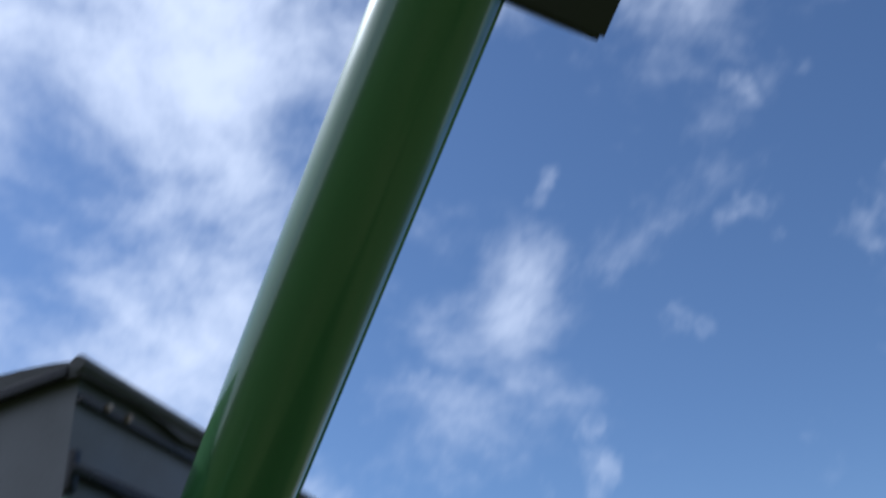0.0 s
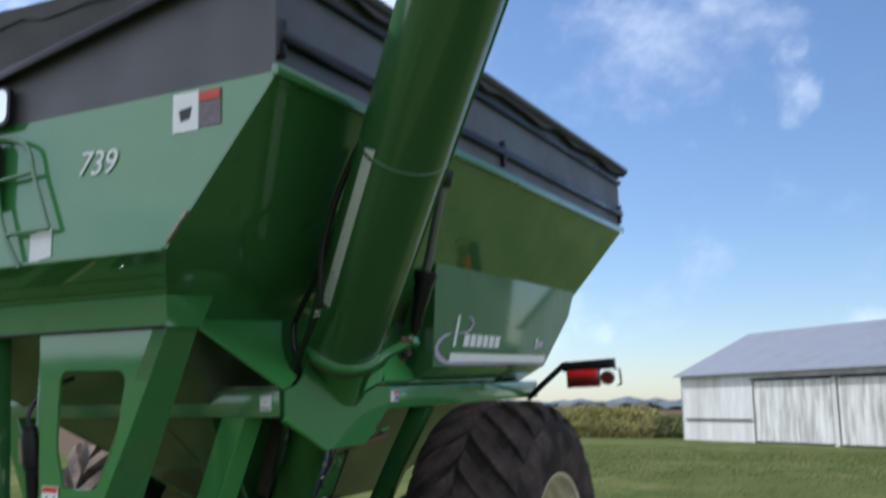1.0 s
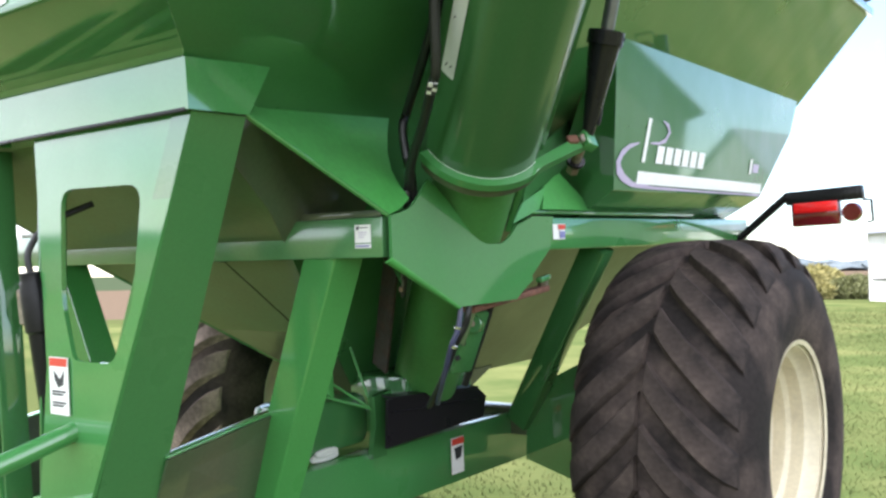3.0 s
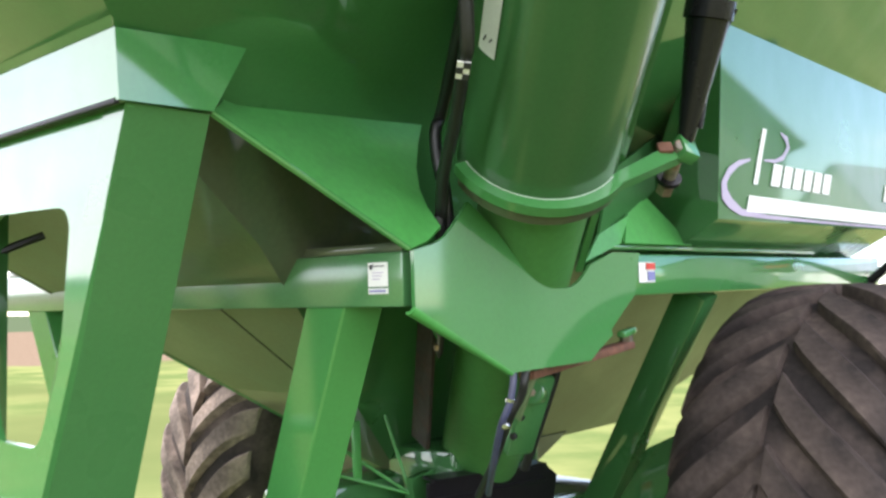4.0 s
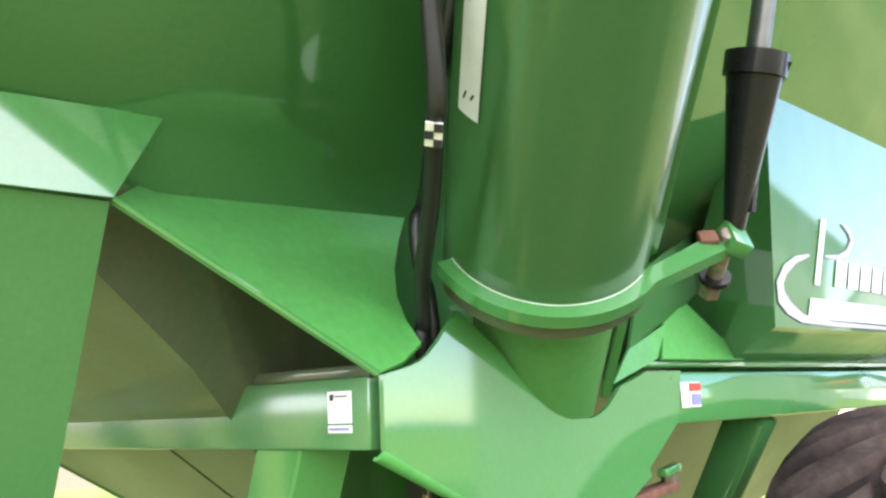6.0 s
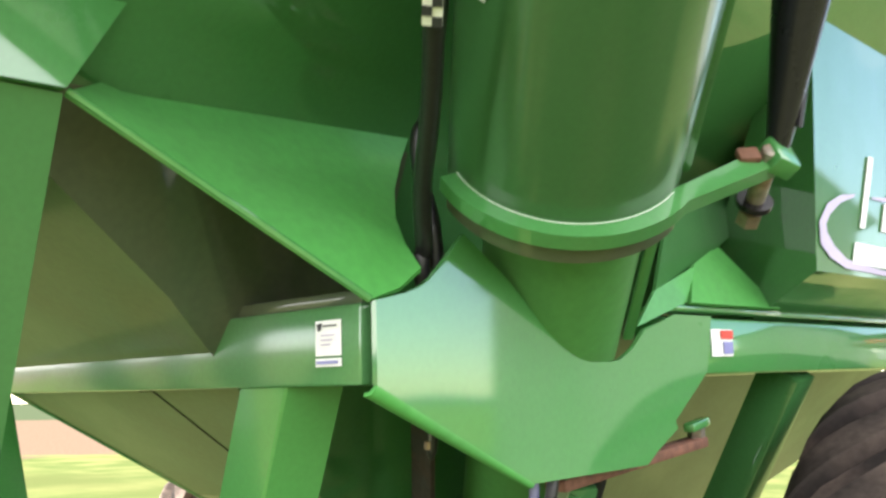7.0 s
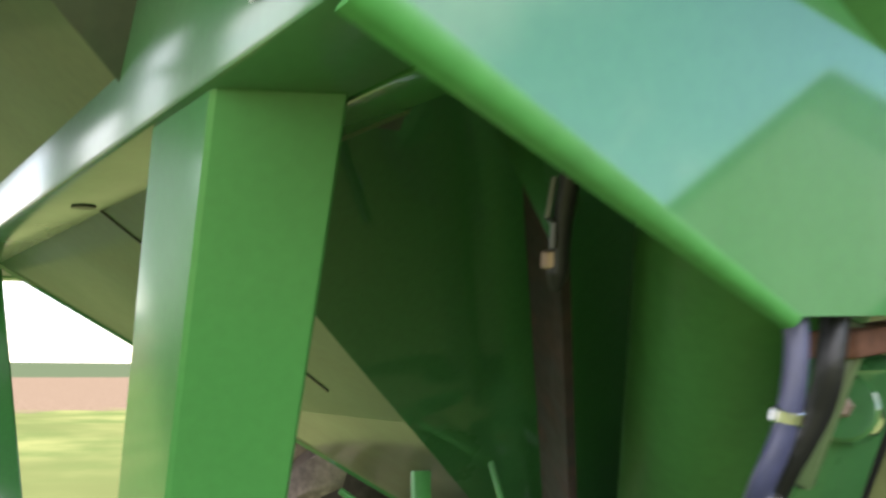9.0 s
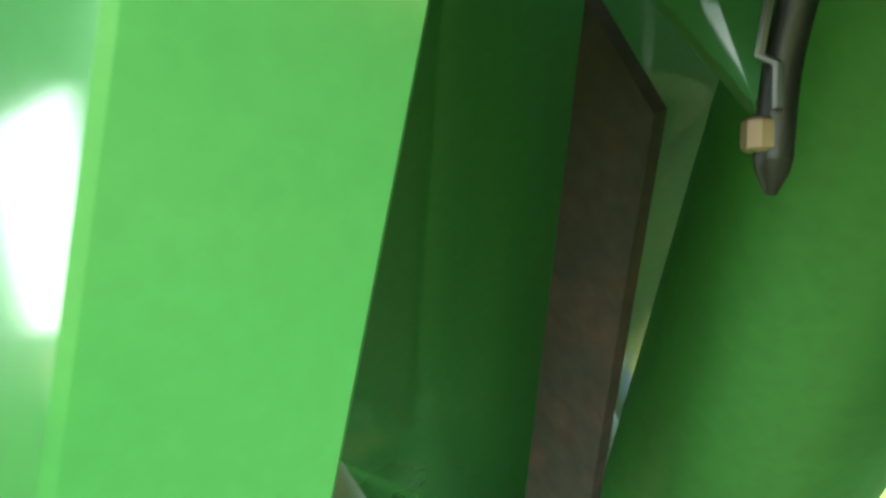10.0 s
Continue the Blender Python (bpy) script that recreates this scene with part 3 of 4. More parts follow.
        part("wheel_pocket", bm, GREEN, cart)
    part("front_edge_lip", bar((-LOW_X, -0.004, LOW_Z), (LOW_X, -0.004, LOW_Z), 0.02, 0.02, bevel=0.003), GREEN, cart)
    part("corner_wear_strip", bar((1.298, -0.006, 2.49), (1.405, -0.006, 2.615), 0.012, 0.018, up=(0, 1, 0), bevel=0.002), STEEL, cart)


build_hopper()


def build_sideboards():
    top = 3.665
    t = 0.03
    for y in (0.0, LEN - t):
        part("sideboard", sheet([(-RIM_X, y, RIM_Z), (RIM_X, y, RIM_Z), (RIM_X, y, top), (-RIM_X, y, top)], t, (0, 1, 0)), GREY, cart, "grey sideboard extension panel")
    for s in (1, -1):
        board = part("sideboard", sheet([(s * RIM_X, t, RIM_Z + 0.025), (s * RIM_X, LEN - t, RIM_Z + 0.025), (s * RIM_X, LEN - t, top), (s * RIM_X, t, top)], t, (-s, 0, 0)), GREY, cart, "grey sideboard extension panel")
        for z, h, d in ((3.285, 0.05, 0.035), (3.56, 0.035, 0.03)):
            part("rail", bar((s * (RIM_X + d / 2), 0.0, z), (s * (RIM_X + d / 2), LEN, z), d, h), BLACK, board, "black stiffening rail")
        for y in (0.02, 2.30, 4.86):
            part("bracket", bar((s * (RIM_X + 0.014), y, 3.20), (s * (RIM_X + 0.014), y, 3.36), 0.05, 0.026, up=(1, 0, 0)), BLACK, board)
        for y in (0.16, 0.30):
            part("latch_bolt", rod((s * (RIM_X + 0.0), y, 3.57), (s * (RIM_X + 0.05), y, 3.57), 0.016, 10), STEEL, board)
    # tarp over the top, with sagging folds along the edges
    bm = bmesh.new()
    nx, ny = 28, 60
    grid = []
    for i in range(nx + 1):
        row = []
        for j in range(ny + 1):
            x, y = (i / nx * 2 - 1) * (RIM_X + 0.045), -0.05 + j / ny * (LEN + 0.1)
            e = 1 - abs(i / nx * 2 - 1)
            z = 3.685 + 0.012 * min(1, e * 6) + 0.020 * noise.noise(Vector((x * 2.0, y * 3.0, 1.7))) + 0.018 * noise.noise(Vector((x * 5, y * 7.5, 4.1)))
            row.append(bm.verts.new((x, y, z)))
        grid.append(row)
    for i in range(nx):
        for j in range(ny):
            bm.faces.new((grid[i][j], grid[i + 1][j], grid[i + 1][j + 1], grid[i][j + 1]))
    edge = [grid[i][0] for i in range(nx + 1)] + [grid[nx][j] for j in range(1, ny + 1)] + [grid[i][ny] for i in range(nx - 1, -1, -1)] + [grid[0][j] for j in range(ny - 1, 0, -1)]
    low = []
    for k, vert in enumerate(edge):
        co = vert.co
        low.append(bm.verts.new((co.x * 1.004, co.y, 3.620 + 0.040 * noise.noise(Vector((co.x * 4, co.y * 4, 9.0))))))
    for k in range(len(edge)):
        bm.faces.new((edge[k], low[k], low[(k + 1) % len(edge)], edge[(k + 1) % len(edge)]))
    tarp = part("tarp", bm, TARP, cart, "dark roll-over tarp with wrinkled edges", 60)
    for s in (1, -1):
        part("roll_tube", rod((s * (RIM_X + 0.04), -0.07, 3.675), (s * (RIM_X + 0.04), LEN + 0.08, 3.675), 0.034, 14), TARP, tarp)
    # front flap of the tarp with its black edge bar
    for s in (1, -1):
        part("front_flap", sheet([(s * 1.84, -0.028, 3.66), (s * 0.0, -0.028, 3.33), (0, -0.028, 3.70), (s * 1.84, -0.028, 3.70)], 0.012, (0, -1, 0)), TARP, tarp)
        part("flap_bar", bar((s * 1.84, -0.05, 3.655), (s * 0.0, -0.05, 3.325), 0.03, 0.045), BLACK, tarp, "black bar along the flap")


build_sideboards()


def build_front_fittings():
    # sill across the front, with tapered ends
    zt, zb = 2.311, 2.166
    sill = part("front_sill", hull_solid(
        [(-1.036, 0.268, zt), (1.036, 0.268, zt), (1.034, 0.276, zb), (-1.034, 0.276, zb),
         (-1.038, 0.587, zt + 0.015), (1.038, 0.587, zt + 0.015), (1.036, 0.497, zb + 0.003), (-1.036, 0.497, zb + 0.003)],
        [(0, 1, 2, 3), (1, 5, 6, 2), (5, 4, 7, 6), (4, 0, 3, 7), (0, 4, 5, 1), (3, 2, 6, 7)]), FRAME, cart)
    part("sill_seam", bar((-1.02, 0.279, zb), (1.02, 0.279, zb), 0.012, 0.012, bevel=0.002), BLACK, sill)
    # slotted plates of the two front posts and the leaning legs beside them
    for s in (1, -1):
        y = 0.305
        outer = [(0.175, 2.163), (1.015, 2.163), (0.755, 1.62), (0.43, 0.96), (0.35, 0.70), (0.10, 0.70), (0.205, 1.40)]
        inner = [(0.325, 1.985), (0.765, 1.975), (0.70, 1.62), (0.585, 1.425), (0.50, 1.425), (0.365, 1.425), (0.31, 1.62)]
        # equal point counts for both outlines
        ro = []
        ri = []
        rad = [0.07, 0.07, 0.05, 0.04, 0.02, 0.03, 0.05]
        for k, (p, q) in enumerate(zip(outer, inner)):
            ring = rounded([(s * x, y, z) for x, z in inner], rad)
            ri += ring[k * 6:(k + 1) * 6]
            prev, nxt = Vector((*outer[k - 1], 0)), Vector((*outer[(k + 1) % 7], 0))
            c = Vector((*p, 0))
            for j in range(6):
                w = (j - 2.5) * 0.004
                d = (nxt - c).normalized() if w > 0 else (prev - c).normalized()
                o = c + d * abs(w)
                ro.append(Vector((s * o.x, y, o.y)))
        post = part("slotted_post", frame_sheet(ro, ri, 0.016, (0, 1, 0)), FRAME, cart)
        part("post_leg", hull_solid(
            [(s * x, yy, z) for x, yy, z in ((1.016, 0.30, 2.166), (0.43, 0.325, 0.96), (0.30, 0.33, 0.70), (1.016, 0.50, 2.166), (0.505, 0.52, 0.96), (0.40, 0.52, 0.70),
                                            (0.93, 0.50, 2.166), (0.42, 0.52, 0.96), (0.26, 0.52, 0.70), (0.93, 0.30, 2.166), (0.35, 0.325, 0.96), (0.2, 0.33, 0.7))],
            [(0, 3, 4, 1), (1, 4, 5, 2), (3, 6, 7, 4), (4, 7, 8, 5), (6, 9, 10, 7), (7, 10, 11, 8), (9, 0, 1, 10), (10, 1, 2, 11), (0, 9, 6, 3), (2, 5, 8, 11)]), GREEN, post)
        part("inner_return", bar((s * 0.18, 0.365, 2.16), (s * 0.11, 0.365, 0.72), 0.014, 0.10, up=(0, 1, 0), bevel=0.003), GREEN, post)
        part("tongue_brace", rod((s * 0.35, 0.34, 1.20), (s * 0.12, -1.75, 0.62), 0.033, 18), FRAME, cart)
    # warning sticker on the post
    d = sheet([(0.235, 0.299, 1.435), (0.345, 0.299, 1.435), (0.345, 0.299, 1.245), (0.235, 0.299, 1.245)], 0.003, (0, -1, 0))
    stick = part("warning_decal", d, WHITE, cart, "white warning sticker with a red head band")
    part("red_band", sheet([(0.239, 0.2955, 1.432), (0.341, 0.2955, 1.432), (0.341, 0.2955, 1.405), (0.239, 0.2955, 1.405)], 0.001, (0, -1, 0)), REDDEC, stick)
    part("pictogram", sheet([(0.262, 0.2955, 1.392), (0.30, 0.2955, 1.362), (0.325, 0.2955, 1.395), (0.318, 0.2955, 1.345), (0.288, 0.2955, 1.335), (0.268, 0.2955, 1.36)], 0.001, (0, -1, 0)), INK, stick)
    for i, z in enumerate((1.322, 1.312, 1.285, 1.275)):
        part("print_line", bar((0.25, 0.295, z), (0.33 - 0.015 * (i % 2), 0.295, z), 0.0015, 0.006, bevel=0), INK, stick)


build_front_fittings()


def build_frame():
    zt, zb = 1.863, 1.727
    zc, h = (zt + zb) / 2, zt - zb
    beam = part("front_beam", bar((-1.17, 0.995, zc), (1.165, 0.995, zc), 0.12, h, bevel=0.007), BEAM, cart)
    part("slot_hole_disc", lathe([(0, 0), (0, 0.017), (0.003, 0.017), (0.003, 0)], (0.29, 1.0, zb - 0.003), (0, 0, 1), 16), BLACK, beam)
    part("beam_channel", bar((-1.12, 0.975, zt + 0.012), (1.15, 0.975, zt + 0.012), 0.05, 0.024, bevel=0.004), GRIMESHADE, beam, "dusty strip along the top of the beam")
    part("inner_flange", bar((-1.0, 1.075, zb + 0.006), (0.95, 1.075, zb + 0.006), 0.10, 0.010, bevel=0.002), DUSTY, beam)
    for s in (1, -1):
        part("side_beam", bar((s * 1.14, 1.84 if s > 0 else 1.0, zc), (s * 1.14, 4.45, zc), 0.12, h, bevel=0.012), FRAME, cart)
        part("beam_angle", bar((s * 1.13, 1.83, zt + 0.02), (s * 1.13, 3.6, zt + 0.02), 0.10, 0.014, bevel=0.003), FRAME, cart)
        # brace legs from the beams to the lower frame
        top = ((0.788, 0.943), (0.943, 0.943), (0.985, 1.045), (0.83, 1.045)) if s > 0 else ((0.775, 0.943), (0.93, 0.943), (0.885, 1.056), (0.73, 1.056))
        foot = ((0.345, 0.99), (0.49, 0.99), (0.532, 1.09), (0.387, 1.09)) if s > 0 else ((0.335, 0.99), (0.48, 0.99), (0.435, 1.10), (0.29, 1.10))
        leg = hull_solid([(s * x, y, 1.73) for x, y in top] + [(s * x, y, 0.70) for x, y in foot],
                         [(0, 1, 2, 3), (7, 6, 5, 4), (0, 4, 5, 1), (1, 5, 6, 2), (2, 6, 7, 3), (3, 7, 4, 0)])
        bmesh.ops.recalc_face_normals(leg, faces=leg.faces)
        bmesh.ops.bevel(leg, geom=leg.edges[:], offset=0.004, segments=1, profile=0.5, affect="EDGES")
        part("brace_leg", leg, LEG, cart, smooth=10)
        part("axle_strut", bar((s * 1.10, 2.60, 1.74), (s * 0.47, 2.84, 0.80), 0.13, 0.10, up=(0, 1, 0), bevel=0.008), GREEN, cart)
        part("frame_rail", bar((s * 0.36, 3.25, 0.705), (s * 0.31, 0.25, 0.705), 0.10, 0.27, bevel=0.01), FRAME, cart)
        part("web_plate", sheet([(s * 0.57, 0.50, 1.085), (s * 0.555, 1.00, 1.155), (s * 0.42, 1.06, 0.80), (s * 0.42, 0.52, 0.80)], 0.012, (s, 0, 0)), GRIMESHADE, cart)
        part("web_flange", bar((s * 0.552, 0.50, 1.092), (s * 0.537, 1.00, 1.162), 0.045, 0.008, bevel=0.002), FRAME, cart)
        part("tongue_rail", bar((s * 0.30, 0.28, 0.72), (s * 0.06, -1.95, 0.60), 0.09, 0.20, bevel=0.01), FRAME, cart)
    part("axle", bar((-1.12, 2.93, 0.79), (1.12, 2.93, 0.79), 0.16, 0.14, bevel=0.012), GRIMESHADE, cart)
    for s in (1, -1):
        # deep hub plate on the end of the axle, cut sloping towards the strut
        part("hub_plate", sheet([(s * 0.50, 2.84, 0.60), (s * 0.78, 2.84, 0.52), (s * 1.10, 2.84, 0.53), (s * 1.10, 2.84, 1.26), (s * 0.905, 2.84, 1.160), (s * 0.715, 2.84, 1.065), (s * 0.52, 2.84, 0.90)], 0.014, (0, 1, 0)), GREEN, cart)
    part("hitch", bar((0, -1.85, 0.60), (0, -2.35, 0.60), 0.16, 0.05, bevel=0.01), STEEL, cart, "steel hitch tongue plate")
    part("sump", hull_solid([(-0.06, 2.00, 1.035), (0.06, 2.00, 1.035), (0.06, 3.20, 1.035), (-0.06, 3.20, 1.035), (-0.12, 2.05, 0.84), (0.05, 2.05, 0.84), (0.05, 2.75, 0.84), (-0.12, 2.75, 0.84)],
                            [(0, 1, 2, 3), (7, 6, 5, 4), (0, 4, 5, 1), (1, 5, 6, 2), (2, 6, 7, 3), (3, 7, 4, 0)]), GRIMESHADE, cart)
    # boot that takes the foot of the auger tube
    part("auger_boot", bar((0.28, 1.90, 1.02), (0.28, 2.42, 1.02), 0.36, 0.29, bevel=0.02), GREEN, cart)
    # gearbox with rounded edges under the front slope
    part("gearbox", bar((0.19, 1.30, 0.985), (0.19, 1.80, 0.985), 0.26, 0.24, bevel=0.05), GREEN, cart, "dark green gearbox housing under the hopper")
    for k, r in enumerate((0.050, 0.040)):
        part("coiled_hose", pipe([(0.31 + 0.012 * k, 1.50 + r * 1.5 * math.cos(a), 0.862 + 0.02 * k + 0.2 * r * math.sin(a)) for a in (q * math.tau / 12 for q in range(13))], 0.011, 8, 3), STRIPE, cart, "coiled hose lying on the frame, sunlight in its pale colour")
    # folded guard sheet over the drive
    guard = part("black_guard", sheet([(0.520, 1.690, 1.095), (0.520, 2.385, 1.045), (0.520, 2.450, 1.000), (0.520, 2.420, 0.900), (0.520, 1.675, 0.885)], 0.014, (-1, 0, 0)), BLACK, cart, "black sheet guard over the drive")
    part("guard_fold", bar((0.524, 1.71, 1.035), (0.524, 2.37, 0.995), 0.010, 0.008, bevel=0.002), BLACK, guard)
    part("guard_top", sheet([(0.520, 1.720, 1.092), (0.520, 2.385, 1.046), (0.46, 2.385, 1.052), (0.46, 1.720, 1.10)], 0.010, (0, 0, 1)), BLACK, guard)
    part("guard_bolt", rod((0.520, 2.02, 1.035), (0.530, 2.02, 1.035), 0.010, 6), CHROME, guard)


build_frame()


def build_auger_corner():
    # side plate of the frame corner, cut out round the auger tube
    pts = [(0.935, 1.863), (0.997, 1.877), (1.028, 1.887), (1.054, 1.902), (1.080, 1.925), (1.103, 1.949), (1.142, 1.989), (1.200, 1.952), (1.259, 1.913), (1.324, 1.857), (1.407, 1.801),
           (1.486, 1.768), (1.530, 1.760), (1.568, 1.759), (1.600, 1.764), (1.627, 1.775), (1.648, 1.786), (1.666, 1.799), (1.685, 1.815), (1.703, 1.829), (1.756, 1.844), (1.824, 1.866), (1.99, 1.866), (1.954, 1.733), (1.804, 1.628),
           (1.812, 1.610), (1.778, 1.594), (1.728, 1.568), (1.684, 1.541), (1.310, 1.538), (0.935, 1.727)]
    plate = part("corner_plate", sheet([(1.205, y, z) for y, z in pts], 0.012, (-1, 0, 0)), FRAME, cart, "green folded corner plate")
    # folded lip under the plate
    bm = bmesh.new()
    arc = [(k / 10) * math.pi / 2 for k in range(11)]
    prof = [(-0.018 * (1 - math.cos(q)), -0.022 * math.sin(q)) for q in arc] + [(-0.030, -0.0222), (-0.030, -0.015), (-0.018, -0.014), (-0.008, 0.0)]
    a, b = Vector((1.205, 0.935, 1.727)), Vector((1.205, 1.310, 1.538))
    up = Vector((0, -(b - a).z, (b - a).y)).normalized()
    lines = [[bm.verts.new(p + (Vector((dx, 0, 0)) + up * dn) * k) for p, k in ((a, 0.85), (b, 0.45))] for dx, dn in prof]
    for p, q in zip(lines, lines[1:] + lines[:1]):
        bm.faces.new((p[0], p[1], q[1], q[0]))
    bm.faces.new([p[0] for p in lines])
    bm.faces.new([p[1] for p in lines][::-1])
    bmesh.ops.recalc_face_normals(bm, faces=bm.faces[:])
    part("folded_lip", bm, LITGREEN, plate, smooth=60)
    # floor of the corner between beam and plate
    part("corner_floor", bar((0.80, 1.084, 1.732), (1.192, 1.084, 1.732), 0.058, 0.012, bevel=0.003), FRAME, plate)
    # sloping wing between sill, hopper and plate
    A, B, D = Vector((1.012, 0.508, 2.172)), Vector((1.19, 0.936, 1.866)), Vector((0.906, 0.622, 2.241))
    C, F = Vector((0.935, 1.268, 2.257)), Vector((1.19, 1.05, 1.925))
    m1 = [C.lerp(F, t) + Vector((0.0, -0.055 * math.sin(t * math.pi), -0.03 * math.sin(t * math.pi))) for t in (0.2, 0.4, 0.6, 0.8)]
    bm = bmesh.new()
    lower = [D, A, A.lerp(B, 0.5), B, Vector((1.19, 1.0, 1.888)), F] + m1[::-1][:2]
    upper = [D] + m1[::-1][1:] + [C, C.lerp(D, 0.5)]
    for loop in (lower, upper):
        bm.faces.new([bm.verts.new(p) for p in loop])
    bmesh.ops.remove_doubles(bm, verts=bm.verts, dist=0.0005)
    bmesh.ops.triangulate(bm, faces=bm.faces[:])
    bmesh.ops.recalc_face_normals(bm, faces=bm.faces)
    bmesh.ops.solidify(bm, geom=bm.faces[:], thickness=0.010)
    wing = part("wing_plate", bm, LITGREEN, cart, smooth=50)
    part("wing_edge", pipe([A, B], 0.007, 8, 2, flat=True), FRAME, wing)
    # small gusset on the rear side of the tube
    part("rear_gusset", sheet([(1.195, 1.905, 1.892), (1.195, 2.36, 1.892), (1.095, 2.225, 2.066), (1.150, 2.00, 1.992)], 0.010), LITGREEN, cart)
    # folded plate that closes the gap between tube, arm and hopper
    part("tube_shroud", sheet([(1.172, 1.790, 1.920), (1.102, 2.222, 2.066), (0.98, 2.62, 2.19), (1.02, 2.50, 2.34), (1.172, 1.87, 2.125)], 0.008), GREEN, cart)
    part("shroud_fold", sheet([(1.172, 1.790, 1.920), (1.180, 1.700, 1.835), (1.182, 1.909, 1.897), (1.160, 2.00, 1.993)], 0.008), LITGREEN, cart)
    part("beam_lip", bar((1.150, 1.865, 1.886), (1.150, 2.40, 1.886), 0.07, 0.016, bevel=0.004), FRAME, cart)


build_auger_corner()

# ---- auger ----
AX = Vector((0.935, -0.81, 1.0)).normalized()
HUB = Vector((1.323, 1.28, 2.1))
SIDE = Vector((0.6548, 0.7558, 0.0))
BACK = AX.cross(SIDE).normalized()


def on_tube(s, a, r):
    """A point s along the tube from the hub, at the angle a round it from SIDE towards BACK."""
    return HUB + AX * s + (SIDE * math.cos(a) + BACK * math.sin(a)) * r


def build_auger():
    R = 0.207
    upper = part("auger_tube", lathe([(0.0, 0.0), (0.0, R), (1.30, R), (1.302, R + 0.004), (1.322, R + 0.004), (1.324, R), (4.9, R), (4.9, R - 0.01), (4.8, R - 0.012), (4.8, 0)], HUB, AX, 64), TUBE, cart, "long green auger tube")
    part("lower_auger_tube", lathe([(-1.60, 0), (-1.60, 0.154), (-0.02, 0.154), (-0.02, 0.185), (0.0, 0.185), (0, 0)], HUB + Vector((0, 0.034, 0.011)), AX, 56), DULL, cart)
    part("tube_seam", bar(HUB - AX * 0.42 + SIDE * 0.186 - BACK * 0.035, HUB - AX * 0.03 + SIDE * 0.186 - BACK * 0.035, 0.012, 0.022, up=SIDE, bevel=0.003), FRAME, cart)
    # half hinge ring that runs out into a straight arm
    e1 = Vector((1.582, 1.547, 2.097))
    rel = e1 - HUB
    ex, ey = rel.dot(SIDE), rel.dot(BACK)
    path = [(math.cos(radians(a)), math.sin(radians(a))) for a in range(200, 322, 6)]
    def band(r0, r1, s0, s1, reach):
        bm = bmesh.new()
        loops = []
        for k, (c, q) in enumerate(path):
            loops.append([(c * r0, q * r0), (c * r1, q * r1)])
        if reach:
            c, q = path[-1]
            d = Vector((ex - c * r1, ey - q * r1)).normalized()
            n = Vector((d.y, -d.x))
            tip = Vector((ex, ey))
            loops.append([tuple(tip - n * 0.028), tuple(tip + n * 0.022)])
        rows = []
        for inner, outer in loops:
            drop = 0.022 if reach and inner is loops[-1][0] else 0.0
            rows.append([bm.verts.new(HUB + SIDE * p[0] + BACK * p[1] + AX * (s - drop)) for p, s in ((inner, s0), (outer, s0), (outer, s1), (inner, s1))])
        for a, b in zip(rows, rows[1:]):
            for k in range(4):
                bm.faces.new((a[k], a[(k + 1) % 4], b[(k + 1) % 4], b[k]))
        bm.faces.new(rows[0][::-1])
        bm.faces.new(rows[-1])
        return bm
    ring = part("hinge_ring", band(R - 0.004, R + 0.034, 0.030, 0.060, True), FRAME, cart)
    part("ring_flange", band(R - 0.02, R + 0.020, -0.012, 0.028, False), GRIMESHADE, ring)
    part("pale_edge", pipe([HUB + AX * 0.0605 + SIDE * c * (R + 0.004) + BACK * q * (R + 0.004) for c, q in path], 0.0009, 6, flat=True), STRIPE, ring, "thin pale bead along the ring's inner edge")
    part("hinge_pin", rod(e1 - AX * 0.10, e1 + AX * 0.045, 0.018, 14), STEEL, ring, "bare steel hinge pin")
    part("pin_ear", bar(e1 - SIDE * 0.005 + AX * 0.035, e1 + SIDE * 0.04 + AX * 0.012, 0.07, 0.04, up=AX, bevel=0.006), FRAME, ring)
    part("pin_block", bar(e1 - SIDE * 0.06 + AX * 0.028, e1 - SIDE * 0.02 + AX * 0.03, 0.035, 0.018, up=AX, bevel=0.005), ORUST, ring, "rusty pin block")
    part("pin_nut", lathe([(0, 0), (0, 0.024), (0.03, 0.024), (0.03, 0)], e1 - AX * 0.13, AX, 6), STEEL, ring)
    part("pin_washer", lathe([(0, 0), (0, 0.034), (0.012, 0.034), (0.012, 0)], e1 - AX * 0.085, AX, 16), BLACK, ring)
    # seam flange running up the tube
    part("seam_flange", bar(on_tube(0.06, radians(-21), R + 0.001), on_tube(4.8, radians(-21), R + 0.001), 0.012, 0.022, up=SIDE, bevel=0.003), GREEN, upper)
    # pale strip on the tube
    s0, a0 = 0.398, radians(-146)
    bm = bmesh.new()
    n = 4
    rows = []
    for s in (s0, s0 + 0.97):
        rows.append([bm.verts.new(on_tube(s + (-0.004 * k / n if s == s0 else -0.03 * k / n), a0 - (k / n) * radians(17), R + 0.003)) for k in range(n + 1)])
    for k in range(n):
        bm.faces.new((rows[0][k], rows[0][k + 1], rows[1][k + 1], rows[1][k]))
    strip_ob = part("reflector_strip", bm, STRIPE, upper, "pale grey reflector strip")
    for sm, am, ln in ((0.425, -158, 0.016), (0.432, -152, 0.012), (0.60, -158, 0.01), (0.84, -157, 0.008)):
        out = on_tube(0, radians(am), 1.0) - HUB
        part("print_mark", bar(on_tube(sm, radians(am), R + 0.0042), on_tube(sm + ln, radians(am + 2), R + 0.0042), 0.004, 0.001, up=out, bevel=0), INK, strip_ob)
